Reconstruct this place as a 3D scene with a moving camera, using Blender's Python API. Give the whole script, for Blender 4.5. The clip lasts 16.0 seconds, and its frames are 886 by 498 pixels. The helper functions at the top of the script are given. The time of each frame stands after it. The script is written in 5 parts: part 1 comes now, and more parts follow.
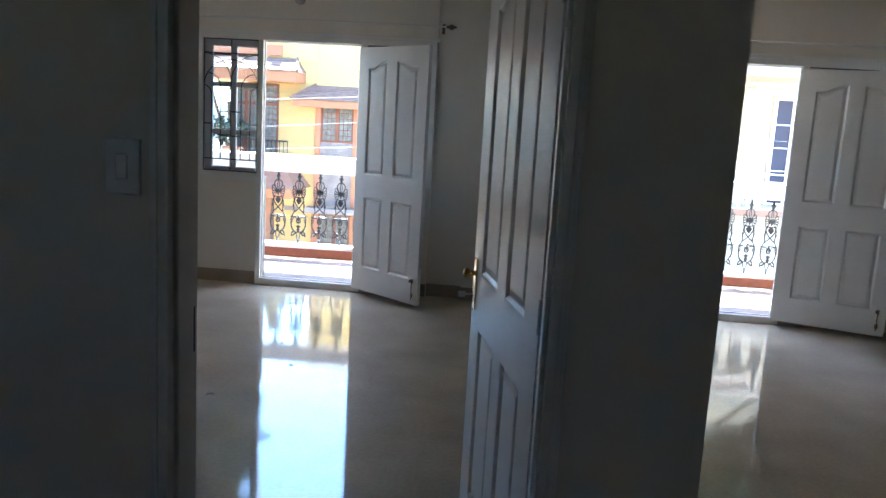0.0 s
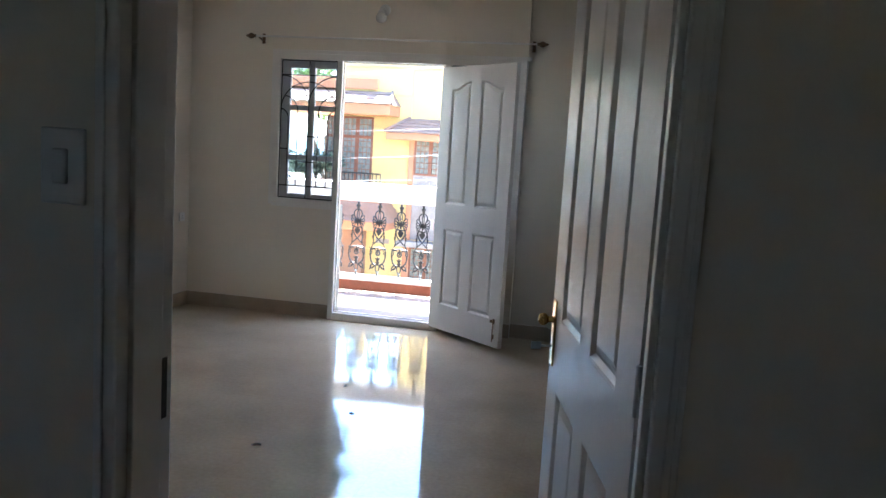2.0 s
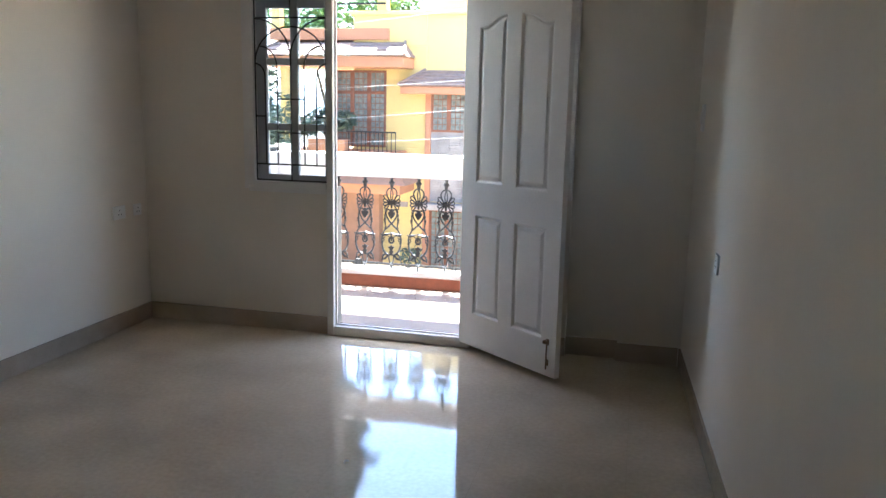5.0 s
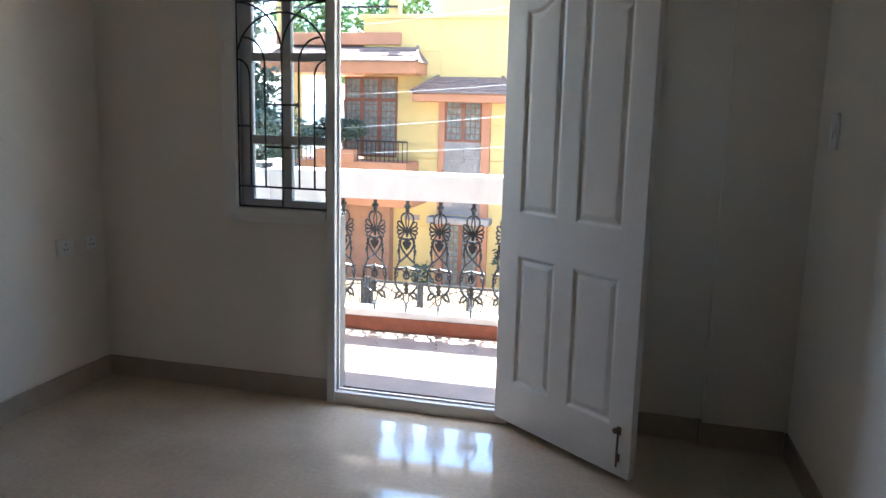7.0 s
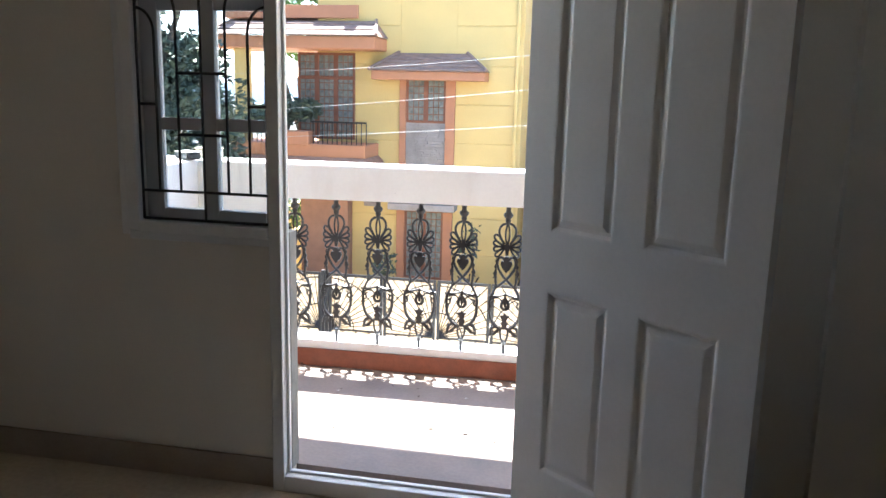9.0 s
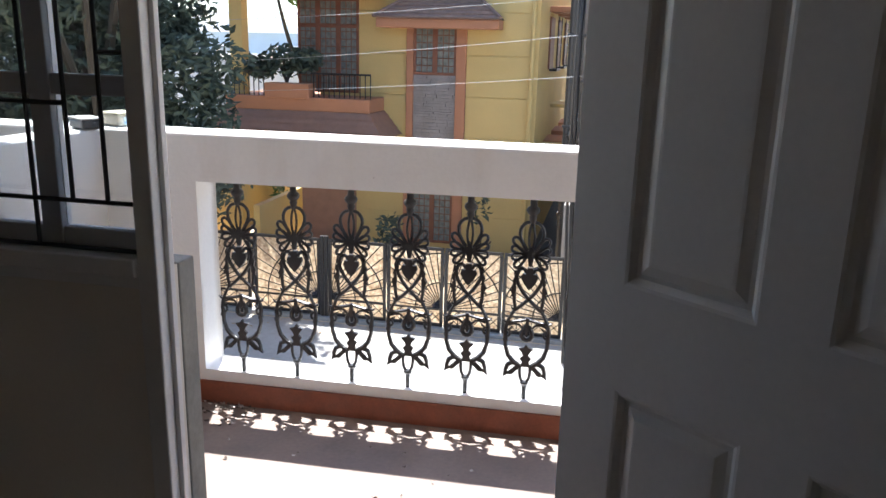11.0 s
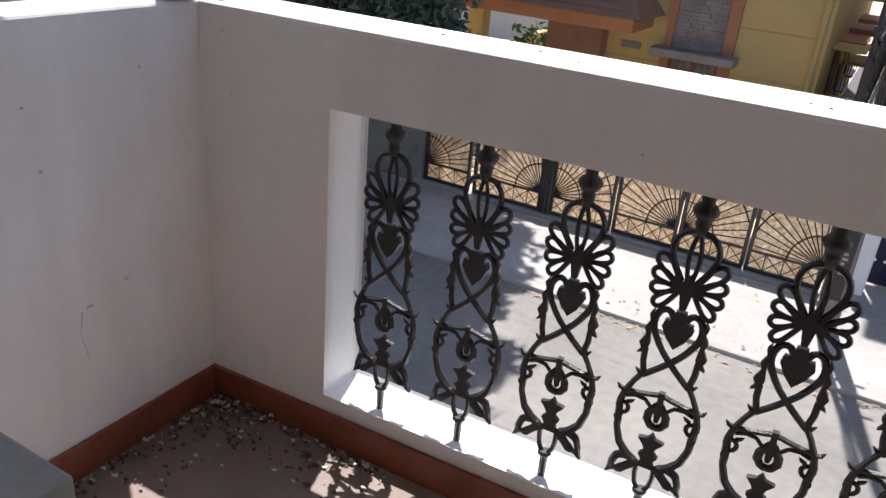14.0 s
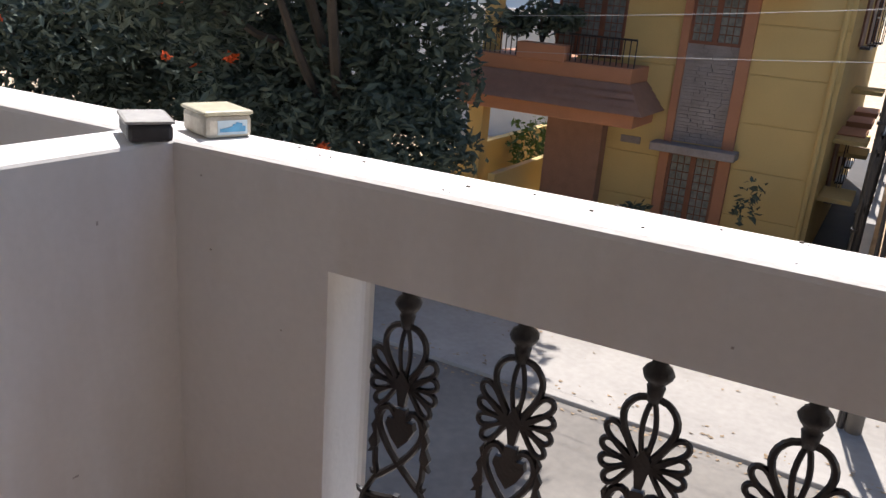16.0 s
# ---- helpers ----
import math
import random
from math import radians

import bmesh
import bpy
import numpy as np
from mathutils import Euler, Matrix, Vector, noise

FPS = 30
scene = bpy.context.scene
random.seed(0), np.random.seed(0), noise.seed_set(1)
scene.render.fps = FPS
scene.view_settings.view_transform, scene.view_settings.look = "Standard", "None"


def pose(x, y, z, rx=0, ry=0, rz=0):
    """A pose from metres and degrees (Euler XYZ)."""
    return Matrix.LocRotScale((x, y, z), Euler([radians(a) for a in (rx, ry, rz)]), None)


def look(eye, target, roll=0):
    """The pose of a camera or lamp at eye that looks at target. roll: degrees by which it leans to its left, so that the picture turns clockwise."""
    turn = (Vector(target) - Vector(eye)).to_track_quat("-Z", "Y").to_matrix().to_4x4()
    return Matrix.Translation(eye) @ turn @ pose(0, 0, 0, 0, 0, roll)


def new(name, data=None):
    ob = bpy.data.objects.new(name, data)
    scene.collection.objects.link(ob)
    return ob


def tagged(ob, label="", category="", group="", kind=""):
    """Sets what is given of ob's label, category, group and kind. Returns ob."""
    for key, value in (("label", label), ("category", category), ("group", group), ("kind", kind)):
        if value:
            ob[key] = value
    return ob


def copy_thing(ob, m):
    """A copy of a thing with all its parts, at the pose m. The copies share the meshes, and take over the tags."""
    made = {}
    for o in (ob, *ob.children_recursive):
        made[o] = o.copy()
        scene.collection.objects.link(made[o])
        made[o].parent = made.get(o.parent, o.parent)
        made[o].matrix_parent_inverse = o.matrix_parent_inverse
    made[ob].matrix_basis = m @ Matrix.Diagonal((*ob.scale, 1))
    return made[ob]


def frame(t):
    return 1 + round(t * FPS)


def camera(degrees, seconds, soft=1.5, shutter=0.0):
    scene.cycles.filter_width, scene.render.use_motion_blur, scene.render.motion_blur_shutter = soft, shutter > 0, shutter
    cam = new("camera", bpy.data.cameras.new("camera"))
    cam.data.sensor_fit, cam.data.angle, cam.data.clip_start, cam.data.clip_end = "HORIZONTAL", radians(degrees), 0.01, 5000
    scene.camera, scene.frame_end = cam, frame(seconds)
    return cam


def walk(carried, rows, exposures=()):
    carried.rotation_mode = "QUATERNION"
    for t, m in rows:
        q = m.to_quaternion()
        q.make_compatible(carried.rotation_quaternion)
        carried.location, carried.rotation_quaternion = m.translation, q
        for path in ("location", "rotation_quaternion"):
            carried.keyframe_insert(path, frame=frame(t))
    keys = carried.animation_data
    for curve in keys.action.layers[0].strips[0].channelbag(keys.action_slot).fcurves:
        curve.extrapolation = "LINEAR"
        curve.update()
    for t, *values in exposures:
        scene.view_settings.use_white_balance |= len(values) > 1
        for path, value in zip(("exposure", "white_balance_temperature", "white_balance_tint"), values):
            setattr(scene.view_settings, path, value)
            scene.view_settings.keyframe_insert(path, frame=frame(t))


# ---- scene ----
cam = camera(58.8, 16.0)
PATH = [
    (0, (0.955, 0.628, 1.522), (0.774, 2.594, 1.203), 3.3),
    (0.5, (0.996, 0.716, 1.511), (0.622, 2.662, 1.237), 3.1),
    (1, (1.025, 0.828, 1.506), (0.588, 2.766, 1.274), 3.8),
    (1.5, (1.038, 0.962, 1.467), (0.543, 2.883, 1.216), 3.6),
    (2, (0.971, 1.199, 1.44), (0.545, 3.138, 1.197), 3.5),
    (2.5, (0.917, 1.418, 1.457), (0.432, 3.342, 1.203), 2.7),
    (3, (0.902, 1.648, 1.511), (0.306, 3.537, 1.235), 2.8),
    (3.5, (0.792, 1.868, 1.481), (0.168, 3.742, 1.165), 2.5),
    (4, (0.662, 2.095, 1.491), (0.22, 4.014, 1.142), 2.0),
    (4.2, (0.653, 2.211, 1.498), (0.185, 4.12, 1.132), 1.6),
    (6.3, (0.396, 3.394, 1.488), (-0.069, 5.306, 1.132), 0.6),
    (6.5, (0.38, 3.491, 1.484), (-0.149, 5.389, 1.139), 0.5),
    (7, (0.197, 3.714, 1.489), (-0.296, 5.621, 1.145), 1.4),
    (7.5, (0.075, 3.955, 1.48), (-0.339, 5.879, 1.128), 1.5),
    (8, (-0.007, 4.278, 1.475), (-0.487, 6.182, 1.094), 1.4),
    (8.5, (-0.1, 4.53, 1.459), (-0.622, 6.421, 1.072), 1.8),
    (9, (-0.209, 4.793, 1.459), (-0.594, 6.716, 1.069), 1.4),
    (11.3, (-0.428, 6.093, 1.42), (-0.847, 7.979, 0.902), 1.7),
    (11.5, (-0.463, 6.212, 1.413), (-0.92, 8.088, 0.89), 1.8),
    (12, (-0.58, 6.458, 1.4), (-1.076, 8.318, 0.859), 1.8),
    (12.5, (-0.669, 6.659, 1.393), (-1.155, 8.517, 0.837), 1.7),
    (13, (-0.665, 6.871, 1.385), (-1.302, 8.666, 0.774), 2.7),
    (13.5, (-0.723, 7.024, 1.359), (-1.57, 8.665, 0.593), 2.8),
    (14, (-0.854, 7.183, 1.369), (-1.724, 8.777, 0.531), 5.2),
    (14.5, (-0.931, 7.3, 1.373), (-2.053, 8.747, 0.569), 4.2),
    (15, (-0.968, 7.409, 1.387), (-2.255, 8.74, 0.63), 4.3),
    (15.5, (-1.043, 7.444, 1.399), (-2.18, 8.933, 0.697), 3.8),
    (16, (-1.074, 7.464, 1.403), (-1.999, 9.121, 0.772), 4.5),
]
walk(cam, [(t, look(eye, target, roll)) for t, eye, target, roll in PATH],
     exposures=[(0.0, 4.1, 5100, 3), (1.0, 4.15, 5200, 4), (2.5, 4.4, 5450, 5), (4.0, 4.2, 5650, 5), (7.0, 3.62, 5450, 4), (9.0, 3.15, 5700, 5), (11.5, 1.6, 5850, 10), (13.0, 1.05, 5950, 12), (13.5, 0.85, 5950, 13), (14.5, 0.92, 6000, 14), (15.0, 0.95, 6050, 14), (15.5, 0.88, 6150, 14), (16.0, 0.6, 6250, 15)])

# ---- light ----
world = bpy.data.worlds.new("world")
scene.world = world
world.use_nodes = True
wn = world.node_tree.nodes
sky = wn.new("ShaderNodeTexSky")
sky.sky_type, sky.sun_disc = "NISHITA", False
SUN_FROM = Vector((-0.31, 1.0, 2.8)).normalized()
sky.sun_elevation = math.asin(SUN_FROM.z)
sky.sun_rotation = math.atan2(SUN_FROM.x, SUN_FROM.y)
world.node_tree.links.new(sky.outputs["Color"], wn["Background"].inputs["Color"])
wn["Background"].inputs["Strength"].default_value = 0.125
sun = new("sun", bpy.data.lights.new("sun", "SUN"))
sun.data.energy, sun.data.angle, sun.data.color = 5.0, radians(0.53), (1.0, 0.95, 0.87)
sun.matrix_world = look(SUN_FROM * 60, (0, 0, 0))


# ---- materials ----
def material(name, color, rough=0.6, metal=0.0, var=0.12, scale=6.0, fine=90.0, bump=0.15, spec=0.5, second=None, coat=0.0):
    """Painted or natural surface: base colour with blotches at two scales and fine relief."""
    m = bpy.data.materials.new(name)
    m.use_nodes = True
    n, link = m.node_tree.nodes, m.node_tree.links.new
    b = n["Principled BSDF"]
    co = n.new("ShaderNodeTexCoord")
    big, small = n.new("ShaderNodeTexNoise"), n.new("ShaderNodeTexNoise")
    big.inputs["Scale"].default_value, small.inputs["Scale"].default_value = scale, fine
    big.inputs["Detail"].default_value, small.inputs["Detail"].default_value = 5, 4
    add = n.new("ShaderNodeMath")
    add.operation = "MULTIPLY_ADD"
    add.inputs[1].default_value = 0.65
    half = n.new("ShaderNodeMath")
    half.operation = "MULTIPLY"
    half.inputs[1].default_value = 0.35
    ramp = n.new("ShaderNodeMix")
    ramp.data_type = "RGBA"
    c2 = second or tuple(min(1.0, c * (1 + var)) for c in color)
    c1 = color if second else tuple(c * (1 - var) for c in color)
    ramp.inputs["A"].default_value = (*c1, 1)
    ramp.inputs["B"].default_value = (*c2, 1)
    rng = n.new("ShaderNodeMapRange")
    rng.inputs["From Min"].default_value, rng.inputs["From Max"].default_value = 0.3, 0.7
    for t in (big, small):
        link(co.outputs["Object"], t.inputs["Vector"])
    link(small.outputs["Fac"], half.inputs[0])
    link(big.outputs["Fac"], add.inputs[0])
    link(half.outputs[0], add.inputs[2])
    link(add.outputs[0], rng.inputs["Value"])
    link(rng.outputs["Result"], ramp.inputs["Factor"])
    link(ramp.outputs["Result"], b.inputs["Base Color"])
    rr = n.new("ShaderNodeMapRange")
    rr.inputs["To Min"].default_value, rr.inputs["To Max"].default_value = max(0.02, rough * 0.85), min(1, rough * 1.15)
    link(add.outputs[0], rr.inputs["Value"])
    link(rr.outputs["Result"], b.inputs["Roughness"])
    b.inputs["Metallic"].default_value = metal
    b.inputs["Specular IOR Level"].default_value = spec
    b.inputs["Coat Weight"].default_value = coat
    if bump:
        bp = n.new("ShaderNodeBump")
        bp.inputs["Strength"].default_value, bp.inputs["Distance"].default_value = bump, 0.004
        link(small.outputs["Fac"], bp.inputs["Height"])
        link(bp.outputs["Normal"], b.inputs["Normal"])
    return m


def tile_floor():
    """Polished cream vitrified tiles, 0.6 m, with hairline joints."""
    m = material("vitrified_tile", (0.54, 0.44, 0.325), 0.055, var=0.2, scale=2.2, fine=45, bump=0.0, spec=0.6)
    n, link = m.node_tree.nodes, m.node_tree.links.new
    b = n["Principled BSDF"]
    co = [x for x in n if x.type == "TEX_COORD"][0]
    br = n.new("ShaderNodeTexBrick")
    br.offset = 0.0
    br.inputs["Scale"].default_value = 1.0
    br.inputs["Brick Width"].default_value, br.inputs["Row Height"].default_value = 0.6, 0.6
    br.inputs["Mortar Size"].default_value, br.inputs["Mortar Smooth"].default_value = 0.0012, 0.3
    br.inputs["Color1"].default_value = (1, 1, 1, 1)
    br.inputs["Color2"].default_value = (0.975, 0.975, 0.975, 1)
    br.inputs["Mortar"].default_value = (0.88, 0.87, 0.86, 1)
    link(co.outputs["Object"], br.inputs["Vector"])
    mul = n.new("ShaderNodeMix")
    mul.data_type, mul.blend_type = "RGBA", "MULTIPLY"
    mul.inputs["Factor"].default_value = 1.0
    src = b.inputs["Base Color"].links[0].from_socket
    link(src, mul.inputs["A"])
    link(br.outputs["Color"], mul.inputs["B"])
    link(mul.outputs["Result"], b.inputs["Base Color"])
    wave = n.new("ShaderNodeTexNoise")
    wave.inputs["Scale"].default_value = 5.0
    bp = n.new("ShaderNodeBump")
    bp.inputs["Strength"].default_value, bp.inputs["Distance"].default_value = 0.1, 0.004
    link(co.outputs["Object"], wave.inputs["Vector"])
    link(wave.outputs["Fac"], bp.inputs["Height"])
    link(bp.outputs["Normal"], b.inputs["Normal"])
    return m


WALL = material("cream_emulsion", (0.77, 0.7, 0.595), 0.75, var=0.04, scale=2.5, fine=160, bump=0.12)
CEIL = material("ceiling_white", (0.8, 0.755, 0.68), 0.85, var=0.03, scale=2, fine=150, bump=0.1)
FLOOR = tile_floor()
SKIRT = material("skirting_tile", (0.4, 0.32, 0.245), 0.25, var=0.12, scale=8, bump=0.03)
GLOSS = material("white_enamel", (0.76, 0.725, 0.68), 0.32, var=0.05, scale=5, fine=70, bump=0.08)
GREYP = material("shutter_grey_paint", (0.55, 0.55, 0.57), 0.4, var=0.06, scale=9)
IRON = material("black_iron", (0.018, 0.016, 0.016), 0.35, metal=0.0, var=0.4, scale=30, fine=200, bump=0.3, spec=0.6)
BRONZE = material("tarnished_bronze", (0.2, 0.13, 0.08), 0.4, metal=0.8, var=0.3, scale=40)
CEMENT = material("dull_cement_render", (0.3, 0.28, 0.24), 0.9, var=0.2, scale=9, fine=60, bump=0.4)
BRASS = material("brass", (0.72, 0.5, 0.2), 0.22, metal=1.0, var=0.15, scale=30)
STEEL = material("steel", (0.6, 0.6, 0.6), 0.3, metal=1.0, var=0.1, scale=20)
PLASTIC = material("switch_plastic", (0.8, 0.79, 0.76), 0.35, var=0.02, scale=20, bump=0)
PARAPET = material("balcony_white_paint", (0.8, 0.78, 0.755), 0.7, var=0.05, scale=3, fine=60, bump=0.3)


def streaks(mat, tint, low, high, amount):
    """Rain streaks and warm blotches, drawn out downwards over a painted wall."""
    n, link = mat.node_tree.nodes, mat.node_tree.links.new
    b = n["Principled BSDF"]
    co, mp, ns = n.new("ShaderNodeTexCoord"), n.new("ShaderNodeMapping"), n.new("ShaderNodeTexNoise")
    mp.inputs["Scale"].default_value = (5.0, 5.0, 0.9)
    ns.inputs["Scale"].default_value, ns.inputs["Detail"].default_value = 1.3, 6
    ra, mx = n.new("ShaderNodeMapRange"), n.new("ShaderNodeMix")
    mx.data_type = "RGBA"
    ra.inputs["From Min"].default_value, ra.inputs["From Max"].default_value, ra.inputs["To Max"].default_value = low, high, amount
    old = b.inputs["Base Color"].links[0].from_socket
    mx.inputs["B"].default_value = (*tint, 1)
    link(co.outputs["Object"], mp.inputs["Vector"])
    link(mp.outputs["Vector"], ns.inputs["Vector"])
    link(ns.outputs["Fac"], ra.inputs["Value"])
    link(ra.outputs["Result"], mx.inputs["Factor"])
    link(old, mx.inputs["A"])
    link(mx.outputs["Result"], b.inputs["Base Color"])


streaks(PARAPET, (0.55, 0.46, 0.37), 0.52, 0.8, 0.32)
TERRA = material("terracotta_paint", (0.27*0.8, 0.085*0.72, 0.04*0.72), 0.5, var=0.25, scale=14, bump=0.2)
BFLOOR = material("dusty_balcony_floor", (0.215, 0.16, 0.132), 0.6, var=0.25, scale=5, fine=60, bump=0.3)


def glass_mat(name, tint=(0.95, 0.97, 0.97)):
    m = bpy.data.materials.new(name)
    m.use_nodes = True
    n, link = m.node_tree.nodes, m.node_tree.links.new
    n.remove(n["Principled BSDF"])
    tr, gl, mix, fr = n.new("ShaderNodeBsdfTransparent"), n.new("ShaderNodeBsdfGlossy"), n.new("ShaderNodeMixShader"), n.new("ShaderNodeFresnel")
    tr.inputs["Color"].default_value = (*tint, 1)
    gl.inputs["Roughness"].default_value = 0.02
    fr.inputs["IOR"].default_value = 1.45
    link(fr.outputs[0], mix.inputs[0])
    link(tr.outputs[0], mix.inputs[1])
    link(gl.outputs[0], mix.inputs[2])
    link(mix.outputs[0], n["Material Output"].inputs["Surface"])
    return m


GLASS = glass_mat("clear_glass")


# ---- building helpers ----
def box(bm, x0, x1, y0, y1, z0, z1, bevel=0.0):
    """A box between two corners, its edges rounded by bevel."""
    vs = [bm.verts.new((x, y, z)) for x in (x0, x1) for y in (y0, y1) for z in (z0, z1)]
    fs = [bm.faces.new([vs[i] for i in f]) for f in ((0, 1, 3, 2), (4, 6, 7, 5), (0, 4, 5, 1), (2, 3, 7, 6), (0, 2, 6, 4), (1, 5, 7, 3))]
    if bevel:
        edges = {e for f in fs for e in f.edges}
        bmesh.ops.bevel(bm, geom=list(edges), offset=bevel, segments=2, affect="EDGES", profile=0.5)
    return bm


def boxes(rows, bevel=0.0):
    bm = bmesh.new()
    for r in rows:
        one = bmesh.new()
        box(one, *r, bevel=bevel)
        me = bpy.data.meshes.new("tmp")
        one.to_mesh(me)
        one.free()
        bm.from_mesh(me)
        bpy.data.meshes.remove(me)
    return bm


def mesh_of(name, bm, mat, smooth=False):
    bmesh.ops.recalc_face_normals(bm, faces=bm.faces)
    me = bpy.data.meshes.new(name)
    bm.to_mesh(me)
    bm.free()
    me.materials.append(mat)
    if smooth:
        for p in me.polygons:
            p.use_smooth = True
    return me


def part(name, bm, mat, parent=None, label="", smooth=False):
    ob = new(name, mesh_of(name, bm, mat, smooth))
    if parent is not None:
        ob.parent = parent
    return tagged(ob, label)


def thing(name, label, category, group="", at=(0, 0, 0), rz=0, kind=""):
    ob = new(name)
    ob.matrix_basis = pose(*at, 0, 0, rz)
    return tagged(ob, label, category, group, kind)


def structure(name, bm, mat, label, category):
    return tagged(part(name, bm, mat), label, category, kind="structure")


def sweep(bm, pts, r, sides=6, flat=1.0, closed=False, taper=None):
    """A round bar of radius r along points; flat squeezes it along y."""
    P = [Vector(p) for p in pts]
    n = len(P)
    rings = []
    for i, p in enumerate(P):
        a = P[(i - 1) % n] if closed or i else P[i]
        b = P[(i + 1) % n] if closed or i < n - 1 else P[i]
        d = (b - a).normalized()
        u = d.cross(Vector((0, 1, 0)))
        if u.length < 1e-3:
            u = d.cross(Vector((1, 0, 0)))
        u.normalize()
        v = d.cross(u).normalized()
        rr = r * (taper[i] if taper else 1.0)
        rings.append([bm.verts.new(p + u * rr * math.cos(k * math.tau / sides) + v * rr * flat * math.sin(k * math.tau / sides)) for k in range(sides)])
    for i in range(n if closed else n - 1):
        A, B = rings[i], rings[(i + 1) % n]
        for k in range(sides):
            bm.faces.new((A[k], A[(k + 1) % sides], B[(k + 1) % sides], B[k]))
    if not closed:
        bm.faces.new(rings[0][::-1])
        bm.faces.new(rings[-1])
    return bm


def lathe(bm, profile, segs=12, cx=0.0, cy=0.0):
    """Turned shape about the z axis from (radius, height) pairs."""
    rings = [[bm.verts.new((cx + r * math.cos(k * math.tau / segs), cy + r * math.sin(k * math.tau / segs), z)) for k in range(segs)] for r, z in profile]
    for A, B in zip(rings, rings[1:]):
        for k in range(segs):
            bm.faces.new((A[k], A[(k + 1) % segs], B[(k + 1) % segs], B[k]))
    bm.faces.new(rings[0][::-1])
    bm.faces.new(rings[-1])
    return bm


def prism(bm, outline, y0, y1):
    """An outline in x, z pushed from y0 to y1."""
    a = [bm.verts.new((x, y0, z)) for x, z in outline]
    b = [bm.verts.new((x, y1, z)) for x, z in outline]
    k = len(a)
    bm.faces.new(a)
    bm.faces.new(b[::-1])
    for i in range(k):
        bm.faces.new((a[i], b[i], b[(i + 1) % k], a[(i + 1) % k]))
    return bm


def arc(cx, cz, rx, rz, a0, a1, n=8, y=0.0):
    return [(cx + rx * math.cos(radians(a0 + (a1 - a0) * i / n)), y, cz + rz * math.sin(radians(a0 + (a1 - a0) * i / n))) for i in range(n + 1)]

# ---- rooms ----
CEIL_Z = 2.66
NX = 3.58  # the living room's balcony door repeats the bedroom's, this far along x
structure("floor", boxes([(-2.8, 5.3, -3.2, 7.43, -0.15, 0.0)]), FLOOR, "polished cream vitrified tile floor", "floor")
structure("ceiling", boxes([(-2.8, 5.3, -3.2, 7.43, CEIL_Z, CEIL_Z + 0.15)]), CEIL, "plain white painted ceiling", "ceiling")
structure("wall_west", boxes([(-2.8, -2.645, -3.2, 7.43, 0, CEIL_Z)]), WALL, "cream painted bedroom wall", "wall")
rows = [(-2.645, -1.87, 7.335, 7.43, 0, CEIL_Z), (0.2, 0.51, 7.385, 7.47, 0, CEIL_Z), (0.51, 0.2 - 0.44 + 2.0, 7.335, 7.43, 0, CEIL_Z), (0.2 + NX, 5.3, 7.335, 7.43, 0, CEIL_Z)]
for o in (0.0, NX):
    x_in = -1.87 + o
    rows += [(x_in, 0.2 + o, 7.335, 7.43, 2.17, CEIL_Z), (x_in, -1.29 + o, 7.35, 7.445, 0, 0.955), (x_in, -1.33 + o, 7.335, 7.35, 0, 0.95), (-0.39 + o, 0.2 + o, 7.335, 7.43, 0, 0.95)]
rows[2] = (0.51, -1.87 + NX, 7.335, 7.43, 0, CEIL_Z)
structure("wall_north", boxes(rows), WALL, "cream painted outer wall around the balcony door", "wall")


def plan_prism(outline, z0, z1):
    bm = bmesh.new()
    prism(bm, outline, z0, z1)
    for v in bm.verts:
        v.co = Vector((v.co.x, v.co.z, v.co.y))
    return bm


def part_x(y):
    """The bedroom face of the partition, which runs slightly out of square."""
    return 0.875 + (7.335 - y) * 0.0468


structure("wall_partition", plan_prism([(part_x(7.335), 7.335), (part_x(2.53), 2.53), (1.415, 2.53), (1.415, 7.335)], 0, CEIL_Z), WALL, "cream painted partition wall between the rooms", "wall")
structure("wall_doorway", boxes([(-2.645, 0.105, 2.38, 2.53, 0, CEIL_Z), (0.12, 1.09, 2.38, 2.53, 2.12, CEIL_Z), (1.09, 1.415, 2.38, 2.53, 0, CEIL_Z)]), WALL, "cream painted wall around the bedroom doorway", "wall")
structure("wall_east", boxes([(5.15, 5.3, -3.2, 7.335, 0, CEIL_Z)]), WALL, "cream painted living room wall", "wall")
# unseen opening added behind the camera to let skylight into the hall
structure("wall_south", boxes([(-2.645, -1.9, -3.2, -3.05, 0, CEIL_Z), (-1.2, 5.15, -3.2, -3.05, 0, CEIL_Z), (-1.9, -1.2, -3.2, -3.05, 0, 1.78), (-1.9, -1.2, -3.2, -3.05, 2.05, CEIL_Z)]), WALL, "cream painted living room wall with unseen opening added for light", "wall")
B, BT = 0.11, 0.012
structure("baseboard", boxes([
    (-2.645, -2.645 + BT, 2.53, 7.335, 0, B), (-2.633, -1.33, 7.335 - BT, 7.335, 0, B), (-0.39, 0.2, 7.335 - BT, 7.335, 0, B), (0.2, 0.51, 7.385 - BT, 7.385, 0, B),
    (0.498, 0.51, 7.335, 7.373, 0, B), (0.51, 0.86, 7.335 - BT, 7.335, 0, B), (-2.633, 0.1, 2.53, 2.53 + BT, 0, B),
    (1.415, -1.33 + NX, 7.335 - BT, 7.335, 0, B), (-0.39 + NX, 5.15, 7.335 - BT, 7.335, 0, B), (1.415, 1.415 + BT, 2.53, 7.323, 0, B)], 0.0), SKIRT, "brown glazed tile skirting", "skirting")

